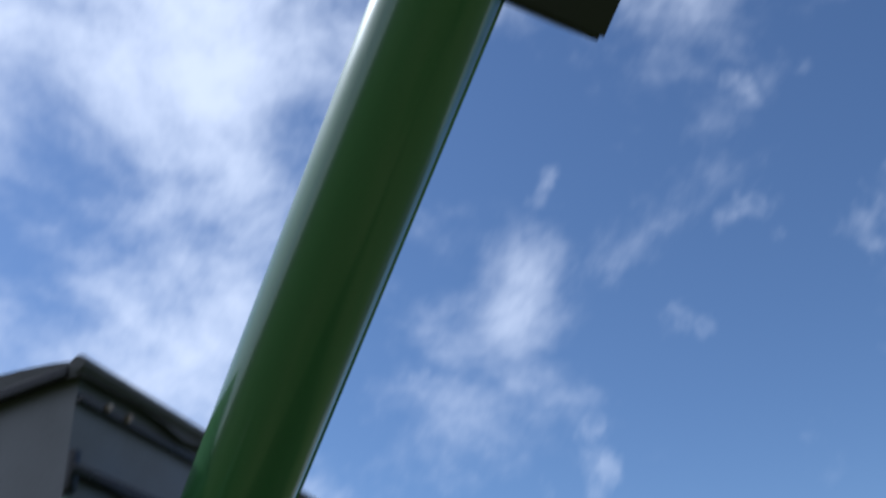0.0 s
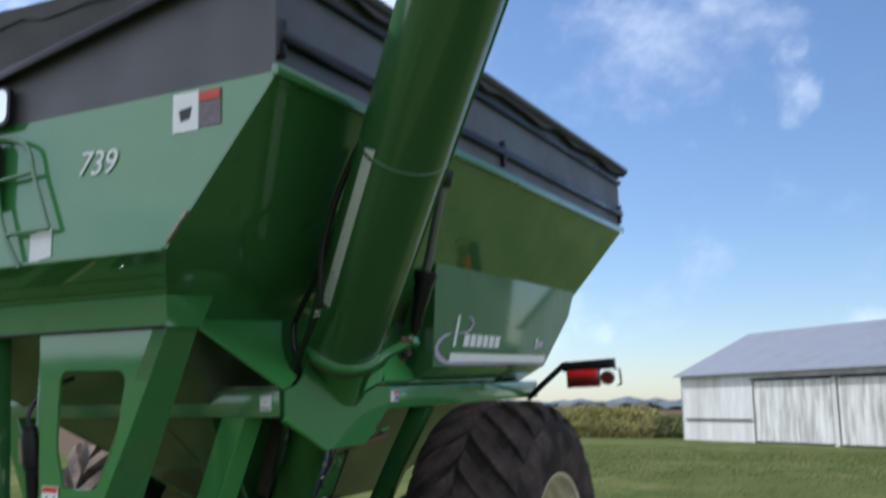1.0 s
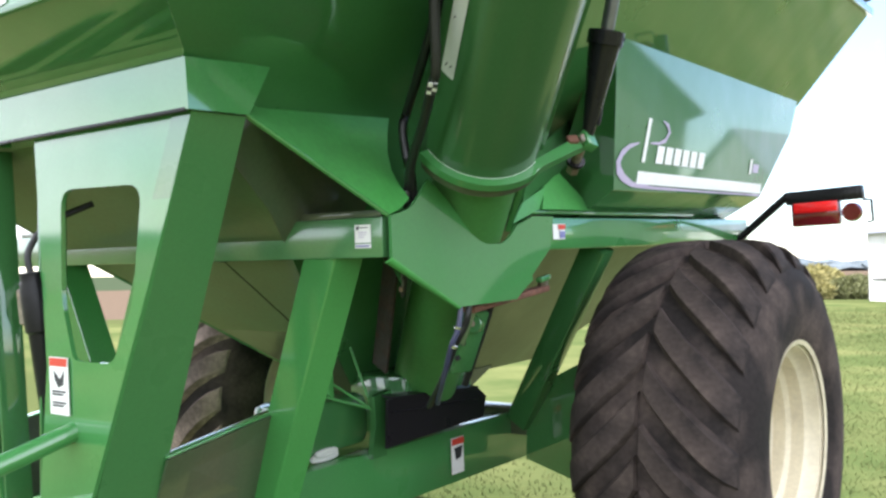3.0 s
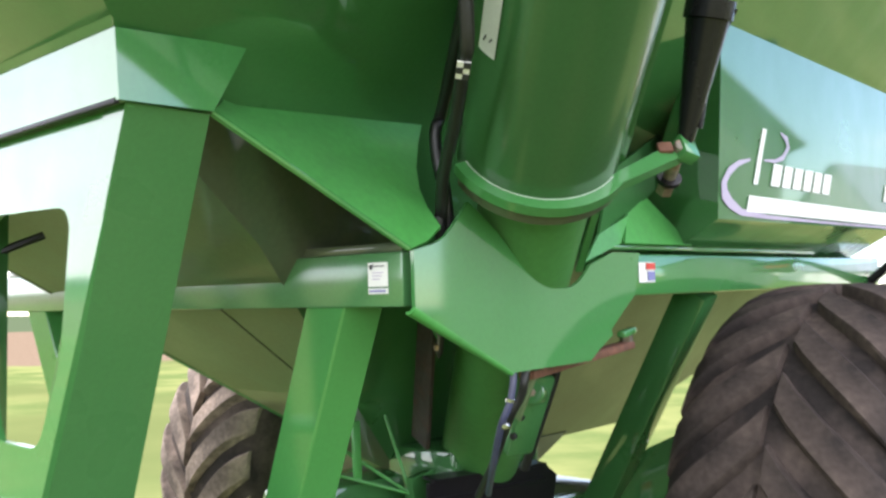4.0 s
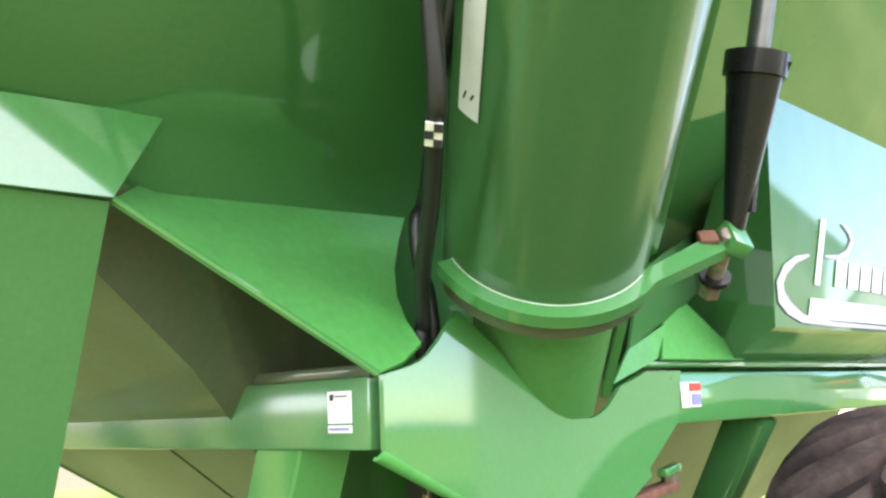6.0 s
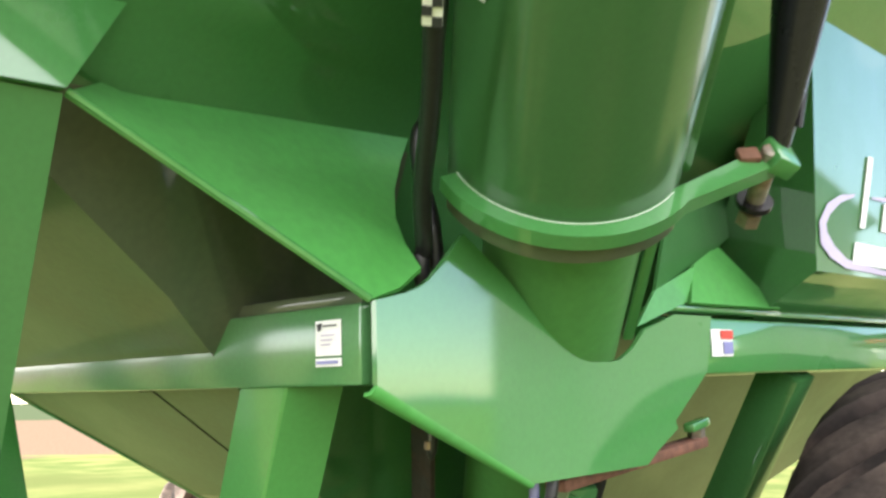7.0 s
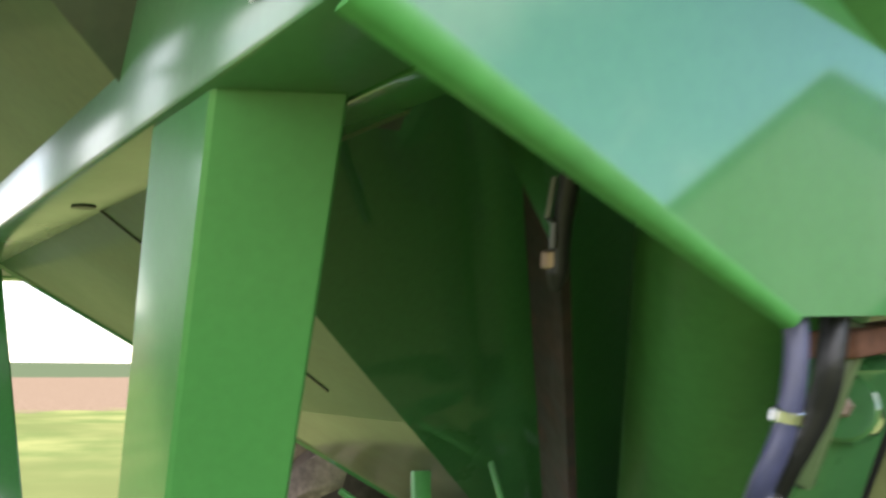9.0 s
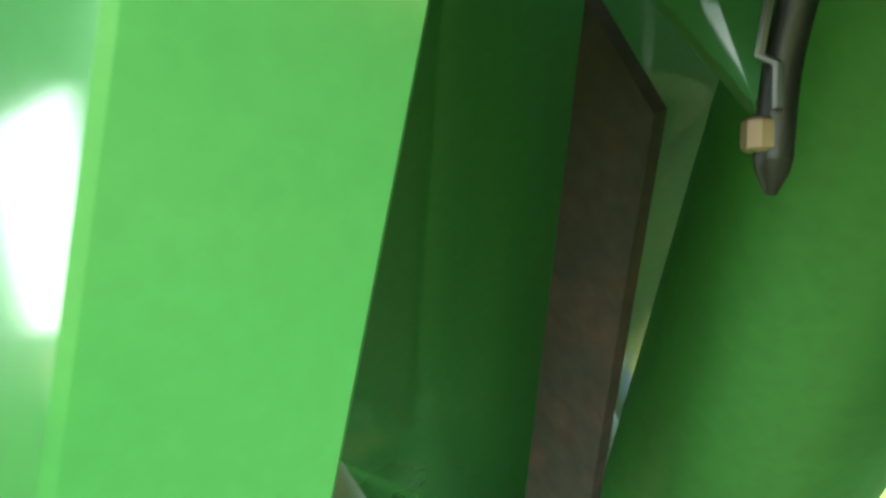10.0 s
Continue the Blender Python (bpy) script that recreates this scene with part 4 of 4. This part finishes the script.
    # spout at the far end
    p0, p1 = on_tube(3.86, 0, 0.17), on_tube(4.72, 0, 0.17)
    lid = [p0 - BACK * 0.15, p0 + BACK * 0.15, p1 + BACK * 0.15, p1 - BACK * 0.15]
    flare = SIDE * 0.43 + AX * 0.03
    bm = hull_solid(lid + [p + flare + (p - (p0 + p1) / 2) * 0.06 for p in lid],
                    [(0, 1, 2, 3), (7, 6, 5, 4), (0, 4, 5, 1), (1, 5, 6, 2), (2, 6, 7, 3), (3, 7, 4, 0)])
    bmesh.ops.bevel(bm, geom=bm.edges[:], offset=0.02, segments=2, affect="EDGES")
    part("spout", bm, HOSE, upper, "black rubber spout")
    # folding cylinder; its black taper takes in the shadowed gap beside it, fitted to the view
    c0, c1 = Vector((1.600, 1.56, 2.125)), Vector((1.690, 1.545, 2.455))
    d = (c1 - c0).normalized()
    k = (c1 - c0).length
    cyl = part("hydraulic_cylinder", lathe([(0, 0), (0, 0.018), (0.02, 0.022), (k - 0.02, 0.056), (k - 0.018, 0.064), (k + 0.03, 0.064), (k + 0.034, 0.05), (k + 0.034, 0)], c0, d, 32), BLACK, cart, "black hydraulic folding cylinder, tapered to fit the camera's view")
    part("rod", rod(c0 + d * (k + 0.02), c0 + d * (k + 0.52), 0.024, 20), DARKROD, cyl, "dull dark steel piston rod")
    part("rod_clevis", bar(c0 + d * (k + 0.5), c0 + d * (k + 0.60), 0.07, 0.07, bevel=0.01), BLACK, cyl)
    part("feed_line", pipe([c1 + Vector((0.062, 0.02, 0.0)), c0 + Vector((0.080, 0.02, 0.22)), c0 + Vector((0.04, 0.01, 0.04))], 0.007, 10), BLACK, cyl)
    # hoses down the near side of the tube
    knot = Vector((1.490, 0.806, 2.238))
    h1 = [on_tube(1.55, radians(95), R + 0.016), on_tube(1.30, radians(118), R + 0.016), on_tube(1.05, radians(145), R + 0.018), on_tube(0.85, radians(168), R + 0.03), on_tube(0.68, radians(190), R + 0.055), knot + AX * 0.07, knot, Vector((1.37, 0.91, 2.145)), Vector((1.24, 1.01, 2.045)),
          Vector((1.165, 1.082, 1.965)), Vector((1.15, 1.09, 1.92)), Vector((1.13, 1.16, 1.70))]
    hose = part("hose", pipe(h1, 0.016, 12), HOSE, cart, "black hydraulic hose")
    h2 = [on_tube(1.00, radians(95), R + 0.016), on_tube(0.80, radians(115), R + 0.016), on_tube(0.60, radians(140), R + 0.018), on_tube(0.42, radians(160), R + 0.022), Vector((1.13, 1.137, 2.243)), Vector((1.12, 1.12, 2.19)), Vector((1.12, 1.117, 2.14)), Vector((1.13, 1.12, 2.07)), Vector((1.15, 1.12, 1.99)), Vector((1.12, 1.18, 1.70))]
    part("hose", pipe(h2, 0.016, 12), HOSE, cart, "black hydraulic hose")
    run = (Vector((1.37, 0.91, 2.145)) - (knot + AX * 0.07)).normalized()
    face = (Vector((2.6, -0.5, 1.8)) - knot)
    face = (face - run * face.dot(run)).normalized()
    across = run.cross(face).normalized()
    mid = knot + face * 0.019
    tag = part("hose_tag", bar(mid - run * 0.024, mid + run * 0.024, 0.028, 0.004, up=face, bevel=0), WHITE, hose, "black and white checked hose tag")
    for i in range(3):
        c = mid + face * 0.003 + run * (i - 1) * 0.016 + across * (0.007 if i % 2 else -0.007)
        part("tag_square", bar(c - run * 0.008, c + run * 0.008, 0.014, 0.002, up=face, bevel=0), INK, tag)


build_auger()


def build_wheel():
    W, R, RR = 0.78, 0.925, 0.445
    cx = 1.53
    w = part("wheel", lathe([(0.375, RR - 0.01), (0.382, RR + 0.012), (0.37, RR + 0.012), (0.355, RR - 0.02), (0.31, RR - 0.03), (0.29, RR - 0.055), (0.23, RR - 0.06), (0.21, RR - 0.085), (0.15, RR - 0.09),
                             (0.12, RR - 0.12), (0.05, RR - 0.13), (0.04, 0.22), (0.06, 0.16), (0.06, 0.0), (0.0, 0.0), (0.0, 0.3), (-0.36, RR - 0.02), (-0.36, RR), (0.0, RR - 0.1)],
                            (cx, 2.93, 0.82), (1, 0, 0), 64), CREAM, cart, "cream painted steel wheel rim", 40)
    bm = lathe([(0.372, RR + 0.005), (0.40, RR + 0.06), (0.41, 0.62), (0.40, 0.71), (0.37, 0.775), (0.325, 0.822), (0.24, R - 0.058), (0.12, R - 0.044), (0.0, R - 0.040), (-0.12, R - 0.044), (-0.24, R - 0.058), (-0.325, 0.822), (-0.37, 0.775), (-0.40, 0.71),
                (-0.41, 0.62), (-0.40, RR + 0.06), (-0.372, RR + 0.005)], (cx, 2.93, 0.82), (1, 0, 0), 96)
    part("tyre", bm, RUBBER, w, "large black ribbed tractor tyre", 40)
    # diagonal tread bars, one mesh for each half
    n, m = 22, 9
    for side in (1, -1):
        bm = bmesh.new()
        rows = []
        for i in range(m):
            t = i / (m - 1)
            ax = side * (0.012 + 0.385 * t - 0.03 * t ** 4)
            th = 0.40 * t ** 0.85
            top = R - 0.010 * t * t - 0.115 * t ** 5
            bot = R - 0.065 - 0.03 * t * t - 0.12 * t ** 4
            half = (0.064 + 0.010 * t) / R
            rows.append([bm.verts.new((ax, -r * math.sin(th + dth), r * math.cos(th + dth)))
                         for dth, r in ((-half * 1.35, bot), (-half * 1.05, top - 0.01), (-half * 0.9, top), (half * 0.9, top), (half * 1.05, top - 0.01), (half * 1.35, bot))])
        for a, b in zip(rows, rows[1:]):
            for q in range(5):
                bm.faces.new((a[q], a[q + 1], b[q + 1], b[q]))
        bm.faces.new(rows[0])
        bm.faces.new(rows[-1][::-1])
        first = None
        for k in range(n):
            turn = math.degrees((k + (0.5 if side < 0 else 0)) * math.tau / n)
            if first is None:
                first = bar_ob = part("tread_bar", bm, RUBBER, w, smooth=30)
            else:
                bar_ob = new("tread_bar", first.data)
                bar_ob.parent = w
            bar_ob.matrix_basis = pose(cx, 2.93, 0.82, turn)
    for k in range(10):
        a = k * math.tau / 10
        part("wheel_bolt", lathe([(0, 0), (0, 0.018), (0.02, 0.018), (0.02, 0)], (cx + 0.055, 2.93 + 0.13 * math.cos(a), 0.82 + 0.13 * math.sin(a)), (1, 0, 0), 6), STEEL, w)
    return w


wheel = build_wheel()
other = copy_thing(wheel, pose(0, 2 * 2.93, 0, 0, 0, 180))
# far wheel's lugs get the lighter rubber with sunlight and dried mud in its colour
for lug in other.children:
    if lug.name.startswith("tread_bar"):
        lug.material_slots[0].link = "OBJECT"
        lug.material_slots[0].material = SUNMUD


def build_lamp():
    y = 4.27
    arm = part("lamp_bracket", pipe([(1.18, y, 1.72), (1.36, y, 1.87), (1.50, y, 1.985), (1.53, y, 1.99)], 0.024, 12, flat=True), BLACK, cart, "black bent lamp bracket")
    part("bracket_plate", bar((1.50, y, 1.968), (1.925, y, 1.988), 0.07, 0.078, bevel=0.006), BLACK, arm)
    lens = part("lamp_housing", bar((1.53, y, 1.872), (1.80, y, 1.880), 0.07, 0.145, bevel=0.012), DARKLENS, arm, "dark red lamp housing")
    part("red_lens", bar((1.545, y - 0.036, 1.908), (1.79, y - 0.036, 1.916), 0.012, 0.06, bevel=0.005), REDLENS, lens, "bright red lens")
    part("round_lamp", lathe([(0, 0), (0, 0.05), (0.02, 0.055), (0.05, 0.055), (0.05, 0)], (1.862, y - 0.03, 1.875), (0, 1, 0), 28), DARKLENS, arm, "dark red round lamp")
    part("wire_guard", pipe([(1.92, y, 1.945), (1.965, y, 1.94), (1.972, y, 1.82), (1.94, y, 1.815)], 0.008, 8, flat=True), BLACK, arm)


build_lamp()


# ---- decals and writing ----
def flat_decal(name, corners, mat, lift, parent, label=""):
    ps = [Vector(c) for c in corners]
    n = (ps[1] - ps[0]).cross(ps[-1] - ps[0]).normalized()
    if n.dot(Vector(lift)) < 0:
        n = -n
    return part(name, sheet([p + n * 0.003 for p in ps], 0.0015, n), mat, parent, label)


def writing(name, body, m, size, mat, parent, shear=0.0):
    cu = bpy.data.curves.new(name, "FONT")
    cu.body, cu.size, cu.extrude, cu.shear, cu.align_x = body, size, 0.002, shear, "CENTER"
    tmp = new(name, cu)
    me = bpy.data.meshes.new_from_object(tmp.evaluated_get(bpy.context.evaluated_depsgraph_get()))
    bpy.data.objects.remove(tmp)
    me.materials.clear()
    me.materials.append(mat)
    ob = new(name, me)
    ob.parent, ob.matrix_basis = parent, m
    return ob


def build_decals():
    ob = writing("number_lettering", "739", pose(0.868, -0.006, 2.835, 90, 3, 0), 0.155, WHITE, cart, 0.25)
    tagged(ob, "white raised number 739 on the front")
    # two-part safety sign under the rim
    sign = flat_decal("safety_sign", [(1.315, 0, 3.125), (1.455, 0, 3.125), (1.455, 0, 2.955), (1.315, 0, 2.955)], WHITE, (0, -1, 0), cart, "white and red safety sign")
    flat_decal("sign_panel", [(1.457, -0.001, 3.118), (1.575, -0.001, 3.118), (1.575, -0.001, 2.965), (1.457, -0.001, 2.965)], FADED, (0, -1, 0), sign)
    flat_decal("sign_head", [(1.46, -0.005, 3.116), (1.572, -0.005, 3.116), (1.572, -0.005, 3.075), (1.46, -0.005, 3.075)], REDDEC, (0, -1, 0), sign)
    flat_decal("sign_picture", [(1.35, -0.003, 3.05), (1.42, -0.003, 3.06), (1.41, -0.003, 3.01), (1.36, -0.003, 3.0)], INK, (0, -1, 0), sign)
    flat_decal("notice", [(0.46, 0, 2.60), (0.60, 0, 2.62), (0.60, 0, 2.49), (0.46, 0, 2.47)], WHITE, (0, -1, 0), cart, "blank white square notice")
    # beam stickers
    s1 = flat_decal("beam_sticker", [(1.048, 0.935, 1.838), (1.118, 0.935, 1.838), (1.118, 0.935, 1.778), (1.048, 0.935, 1.778)], WHITE, (0, -1, 0), cart, "white sticker with small print")
    flat_decal("sticker_print", [(1.055, 0.932, 1.832), (1.068, 0.932, 1.834), (1.066, 0.932, 1.822), (1.058, 0.932, 1.820)], INK, (0, -1, 0), s1)
    flat_decal("sticker_line", [(1.072, 0.932, 1.830), (1.108, 0.932, 1.830), (1.108, 0.932, 1.8275), (1.072, 0.932, 1.8275)], INK, (0, -1, 0), s1)
    for k, z in enumerate((1.814, 1.806, 1.798)):
        flat_decal("sticker_line", [(1.066, 0.932, z), (1.104 - 0.006 * k, 0.932, z), (1.104 - 0.006 * k, 0.932, z - 0.0022), (1.066, 0.932, z - 0.0022)], LILAC, (0, -1, 0), s1)
    flat_decal("sticker_strip", [(1.048, 0.935, 1.774), (1.118, 0.935, 1.774), (1.118, 0.935, 1.760), (1.048, 0.935, 1.760)], WHITE, (0, -1, 0), s1)
    flat_decal("sticker_line", [(1.054, 0.932, 1.770), (1.112, 0.932, 1.770), (1.112, 0.932, 1.7645), (1.054, 0.932, 1.7645)], BLUEDEC, (0, -1, 0), s1)
    s2 = flat_decal("plate_sticker", [(1.2, 1.985, 1.835), (1.2, 2.085, 1.835), (1.2, 2.085, 1.770), (1.2, 1.985, 1.770)], WHITE, (1, 0, 0), cart, "small red, white and blue safety sticker")
    flat_decal("sticker_head", [(1.204, 2.025, 1.833), (1.204, 2.083, 1.833), (1.204, 2.083, 1.812), (1.204, 2.025, 1.812)], REDDEC, (1, 0, 0), s2)
    flat_decal("sticker_text", [(1.204, 2.035, 1.805), (1.204, 2.080, 1.805), (1.204, 2.080, 1.776), (1.204, 2.035, 1.776)], BLUEDEC, (1, 0, 0), s2)
    s3 = flat_decal("rail_sticker", [(0.405, 2.29, 0.80), (0.407, 2.39, 0.80), (0.407, 2.39, 0.62), (0.405, 2.29, 0.62)], WHITE, (1, 0, 0), cart, "white warning sticker with a red head band")
    flat_decal("sticker_head", [(0.41, 2.292, 0.797), (0.412, 2.388, 0.797), (0.412, 2.388, 0.765), (0.41, 2.292, 0.765)], REDDEC, (1, 0, 0), s3)
    flat_decal("sticker_picture", [(0.41, 2.31, 0.75), (0.412, 2.375, 0.755), (0.412, 2.36, 0.70), (0.41, 2.32, 0.69)], INK, (1, 0, 0), s3)
    # maker's panel on the wheel pocket, as plain bars
    def pp(y, z):
        y, z = -0.773 + 0.955 * y + 0.310 * z, -0.001 + 0.989 * z
        return (1.396 + 0.08 * (z - 2.30), y, z)
    def strip(name, y0, y1, z0, z1, mat, parent):
        return flat_decal(name, [pp(y0, z0), pp(y1, z0), pp(y1, z1), pp(y0, z1)], mat, (1, 0, 0), parent)
    panel = strip("maker_mark", 2.72, 2.755, 2.13, 2.335, WHITE, cart)
    tagged(panel, "white bars of a maker's mark")
    for i in range(6):
        strip("letter_bar", 2.875 + i * 0.107, 2.875 + i * 0.107 + 0.084, 2.133, 2.216, WHITE, panel)
    strip("white_band", 2.70, 4.50, 2.030, 2.088, WHITE, panel)
    def ribbon(name, pts, widths, mat):
        bm = bmesh.new()
        edges = []
        for i, (y, z) in enumerate(pts):
            a, b = Vector(pts[max(i - 1, 0)]), Vector(pts[min(i + 1, len(pts) - 1)])
            n = Vector((-(b - a).y, (b - a).x)).normalized() * widths[i] / 2
            edges.append([bm.verts.new(Vector(pp(y + n.x * k, z + n.y * k)) + Vector((0.0034, 0, 0))) for k in (-1, 1)])
        for a, b in zip(edges, edges[1:]):
            bm.faces.new((a[0], a[1], b[1], b[0]))
        return part(name, bm, mat, panel)
    ribbon("lilac_swoosh", [(2.89, 2.335), (2.955, 2.318), (2.985, 2.288), (2.95, 2.245), (2.88, 2.226), (2.78, 2.221)], [0.006, 0.022, 0.03, 0.024, 0.014, 0.006], LILAC)
    ribbon("lilac_swoosh", [(2.66, 2.214), (2.57, 2.194), (2.505, 2.160), (2.480, 2.120), (2.50, 2.082), (2.56, 2.052), (2.66, 2.026), (2.90, 2.017), (3.5, 2.017), (4.50, 2.02)],
           [0.008, 0.022, 0.036, 0.044, 0.044, 0.036, 0.024, 0.014, 0.010, 0.010], LILAC)
    strip("end_mark", 4.24, 4.28, 2.14, 2.225, WHITE, panel)
    strip("end_mark", 4.30, 4.40, 2.15, 2.20, LILAC, panel)


build_decals()


def build_ladder_and_mirror():
    lad = part("ladder", pipe([(0.16, -0.04, 3.09), (0.23, -0.04, 3.078), (0.32, -0.04, 3.066), (0.42, -0.04, 3.035), (0.477, -0.04, 2.985), (0.515, -0.04, 2.865), (0.57, -0.04, 2.735), (0.622, -0.04, 2.61)], 0.011, 10), GREEN, cart, "bent green tube ladder")
    part("ladder_rail", pipe([(0.255, -0.04, 3.07), (0.262, -0.04, 2.95), (0.285, -0.04, 2.75), (0.339, -0.04, 2.60), (0.415, -0.02, 2.45)], 0.011, 10), GREEN, lad)
    for a, b in (((0.27, -0.04, 2.868), (0.508, -0.04, 2.885)), ((0.335, -0.04, 2.605), (0.62, -0.04, 2.612))):
        part("rung", rod(a, b, 0.010, 10), GREEN, lad)
    for zc, h, xc in ((3.225, 0.19, 0.215), (2.90, 0.315, 0.15)):
        pts = rounded([(xc - 0.13, -0.055, zc - h / 2), (xc + 0.13, -0.055, zc - h / 2), (xc + 0.13, -0.055, zc + h / 2), (xc - 0.13, -0.055, zc + h / 2)], 0.05)
        mir = part("mirror_frame", sheet(pts, 0.025, (0, 1, 0)), BLACK, cart, "black framed round-cornered mirror")
        pts = rounded([(xc - 0.115, -0.059, zc - h / 2 + 0.015), (xc + 0.115, -0.059, zc - h / 2 + 0.015), (xc + 0.115, -0.059, zc + h / 2 - 0.015), (xc - 0.115, -0.059, zc + h / 2 - 0.015)], 0.045)
        part("mirror_glass", sheet(pts, 0.003, (0, 1, 0)), MIRROR, mir)
        part("mirror_stay", rod((xc, -0.035, zc), (xc, 0.0, zc), 0.012, 8), BLACK, mir)


build_ladder_and_mirror()


def build_under_details():
    jack = part("tongue_jack", lathe([(0, 0), (0, 0.030), (0.015, 0.036), (0.30, 0.036), (0.31, 0.044), (0.45, 0.044), (0.48, 0.036), (0.51, 0.036), (0.51, 0)], (0.132, 0.36, 1.21), (0.0, -0.06, 0.5), 24), BLACK, cart, "black hydraulic jack between the posts")
    part("jack_rod", rod((0.135, 0.40, 0.80), (0.132, 0.356, 1.23), 0.022, 14), CHROME, jack)
    part("jack_fitting", rod((0.095, 0.30, 1.54), (0.098, 0.29, 1.66), 0.022, 12), STEEL, jack, "pale steel fitting")
    part("jack_clamp", bar((0.10, 0.30, 1.66), (0.16, 0.31, 1.675), 0.06, 0.05, bevel=0.008), BLACK, jack)
    part("jack_foot", bar((-0.03, 0.36, 0.80), (0.16, 0.40, 0.79), 0.12, 0.03, bevel=0.006), STEEL, jack)
    part("jack_hose", pipe([(0.135, 0.31, 1.68), (0.12, 0.30, 1.78), (0.15, 0.36, 1.88), (0.2, 0.5, 1.95)], 0.012, 8), HOSE, jack)
    # linkage below the corner plate
    part("rusty_bar", sheet([(0.80, 1.39, 1.76), (0.40, 1.75, 1.25), (0.50, 1.72, 1.21), (0.83, 1.42, 1.67)], 0.014), RUST, cart, "dark rusty flat steel bar")
    arm = part("link_arm", sheet([(0.86, 1.30, 1.75), (0.945, 1.30, 1.615), (0.965, 1.315, 1.66), (0.90, 1.33, 1.77)], 0.02), GREEN, cart)
    part("link_hose", pipe([(1.09, 1.25, 1.86), (1.015, 1.272, 1.735), (0.984, 1.28, 1.672), (0.968, 1.284, 1.635), (0.957, 1.286, 1.590)], 0.0105, 12), HOSE, arm, "black hose end with brass fitting")
    part("link_fitting", rod((0.956, 1.280, 1.612), (0.953, 1.281, 1.594), 0.0105, 8), BRASS, arm)
    part("hose_tip", lathe([(0, 0), (0, 0.0105), (0.008, 0.009), (0.02, 0.003), (0.02, 0)], (0.957, 1.286, 1.591), (-0.2, 0.03, -1), 12), HOSE, arm)
    part("link_clip", pipe([(0.975, 1.27, 1.68), (0.963, 1.27, 1.642), (0.972, 1.27, 1.635), (0.969, 1.27, 1.612)], 0.003, 6, flat=True), DARKROD, arm)
    part("rust_strap", bar((1.13, 1.46, 1.515), (1.10, 2.075, 1.562), 0.055, 0.026, bevel=0.006), ORUST, cart, "rusty orange strap")
    part("strap_bolt", lathe([(0, 0), (0, 0.022), (0.03, 0.022), (0.03, 0)], (1.105, 2.055, 1.575), (0.2, -0.3, 1), 6), STEEL, cart)
    part("strap_clip", bar((1.13, 1.98, 1.600), (1.12, 2.075, 1.612), 0.03, 0.022, bevel=0.005), FRAME, cart)
    part("under_hose", pipe([(1.165, 1.345, 1.60), (1.182, 1.335, 1.525), (1.175, 1.325, 1.455), (1.14, 1.325, 1.385), (1.03, 1.42, 1.25), (0.86, 1.60, 1.12)], 0.010, 12), BLUEHOSE, cart, "blue-grey hydraulic hose")
    for k in (0.03, 0.10):
        part("hose_clamp", rod((1.184 - k * 0.30, 1.329, 1.498 - k), (1.181 - k * 0.30, 1.328, 1.484 - k), 0.0145, 12), CHROME, cart)
    part("under_hose", pipe([(1.165, 1.43, 1.60), (1.170, 1.40, 1.512), (1.155, 1.40, 1.463), (1.106, 1.40, 1.387), (0.98, 1.48, 1.24), (0.80, 1.62, 1.10)], 0.0125, 12), HOSE, cart, "black hydraulic hose")
    part("under_hose", pipe([(1.10, 1.68, 1.56), (1.04, 1.70, 1.44), (0.90, 1.74, 1.18)], 0.016, 12), HOSE, cart, "black hydraulic hose")
    part("hanger_strip", bar((1.135, 1.50, 1.535), (1.06, 1.50, 1.38), 0.03, 0.008, up=(0, 1, 0), bevel=0.002), DUSTY, cart, "dusty green hanger strip")
    boss = part("round_boss", rod((1.075, 1.56, 1.452), (1.035, 1.64, 1.44), 0.036, 18), GREEN, cart)
    part("boss_bolt", rod((1.083, 1.545, 1.454), (1.075, 1.56, 1.452), 0.012, 6), STEEL, boss)
    clev = part("green_clevis", bar((1.06, 1.62, 1.50), (0.93, 1.66, 1.25), 0.10, 0.05, bevel=0.012), GREEN, cart)
    part("clevis_pin", rod((1.01, 1.58, 1.40), (0.99, 1.72, 1.39), 0.012, 12), STEEL, clev)
    for x, z in ((1.035, 1.45), (0.995, 1.37), (0.965, 1.31)):
        part("bolt_hole_disc", rod((x + 0.012, 1.583, z), (x + 0.008, 1.60, z), 0.011, 10), BLACK, clev)
    # pillar with stays below the tube
    y_br = part("stay_bracket", sheet([(0.40, 1.70, 1.10), (0.42, 1.80, 1.12), (0.40, 1.78, 0.98), (0.38, 1.80, 0.82), (0.38, 1.70, 0.82), (0.39, 1.72, 0.98)], 0.03, (1, 0, 0)), GREEN, cart)
    for p in ((0.30, 1.40, 1.16), (0.20, 1.45, 1.28), (0.25, 1.70, 1.42)):
        part("stay_rod", rod((0.40, 1.72, 1.04), p, 0.006, 8), LITGREEN, y_br)
    part("pale_bracket", bar((0.310, 1.545, 1.315), (0.330, 1.53, 1.11), 0.034, 0.012, up=(1, 0, 0), bevel=0.002), LITGREEN, cart)


build_under_details()
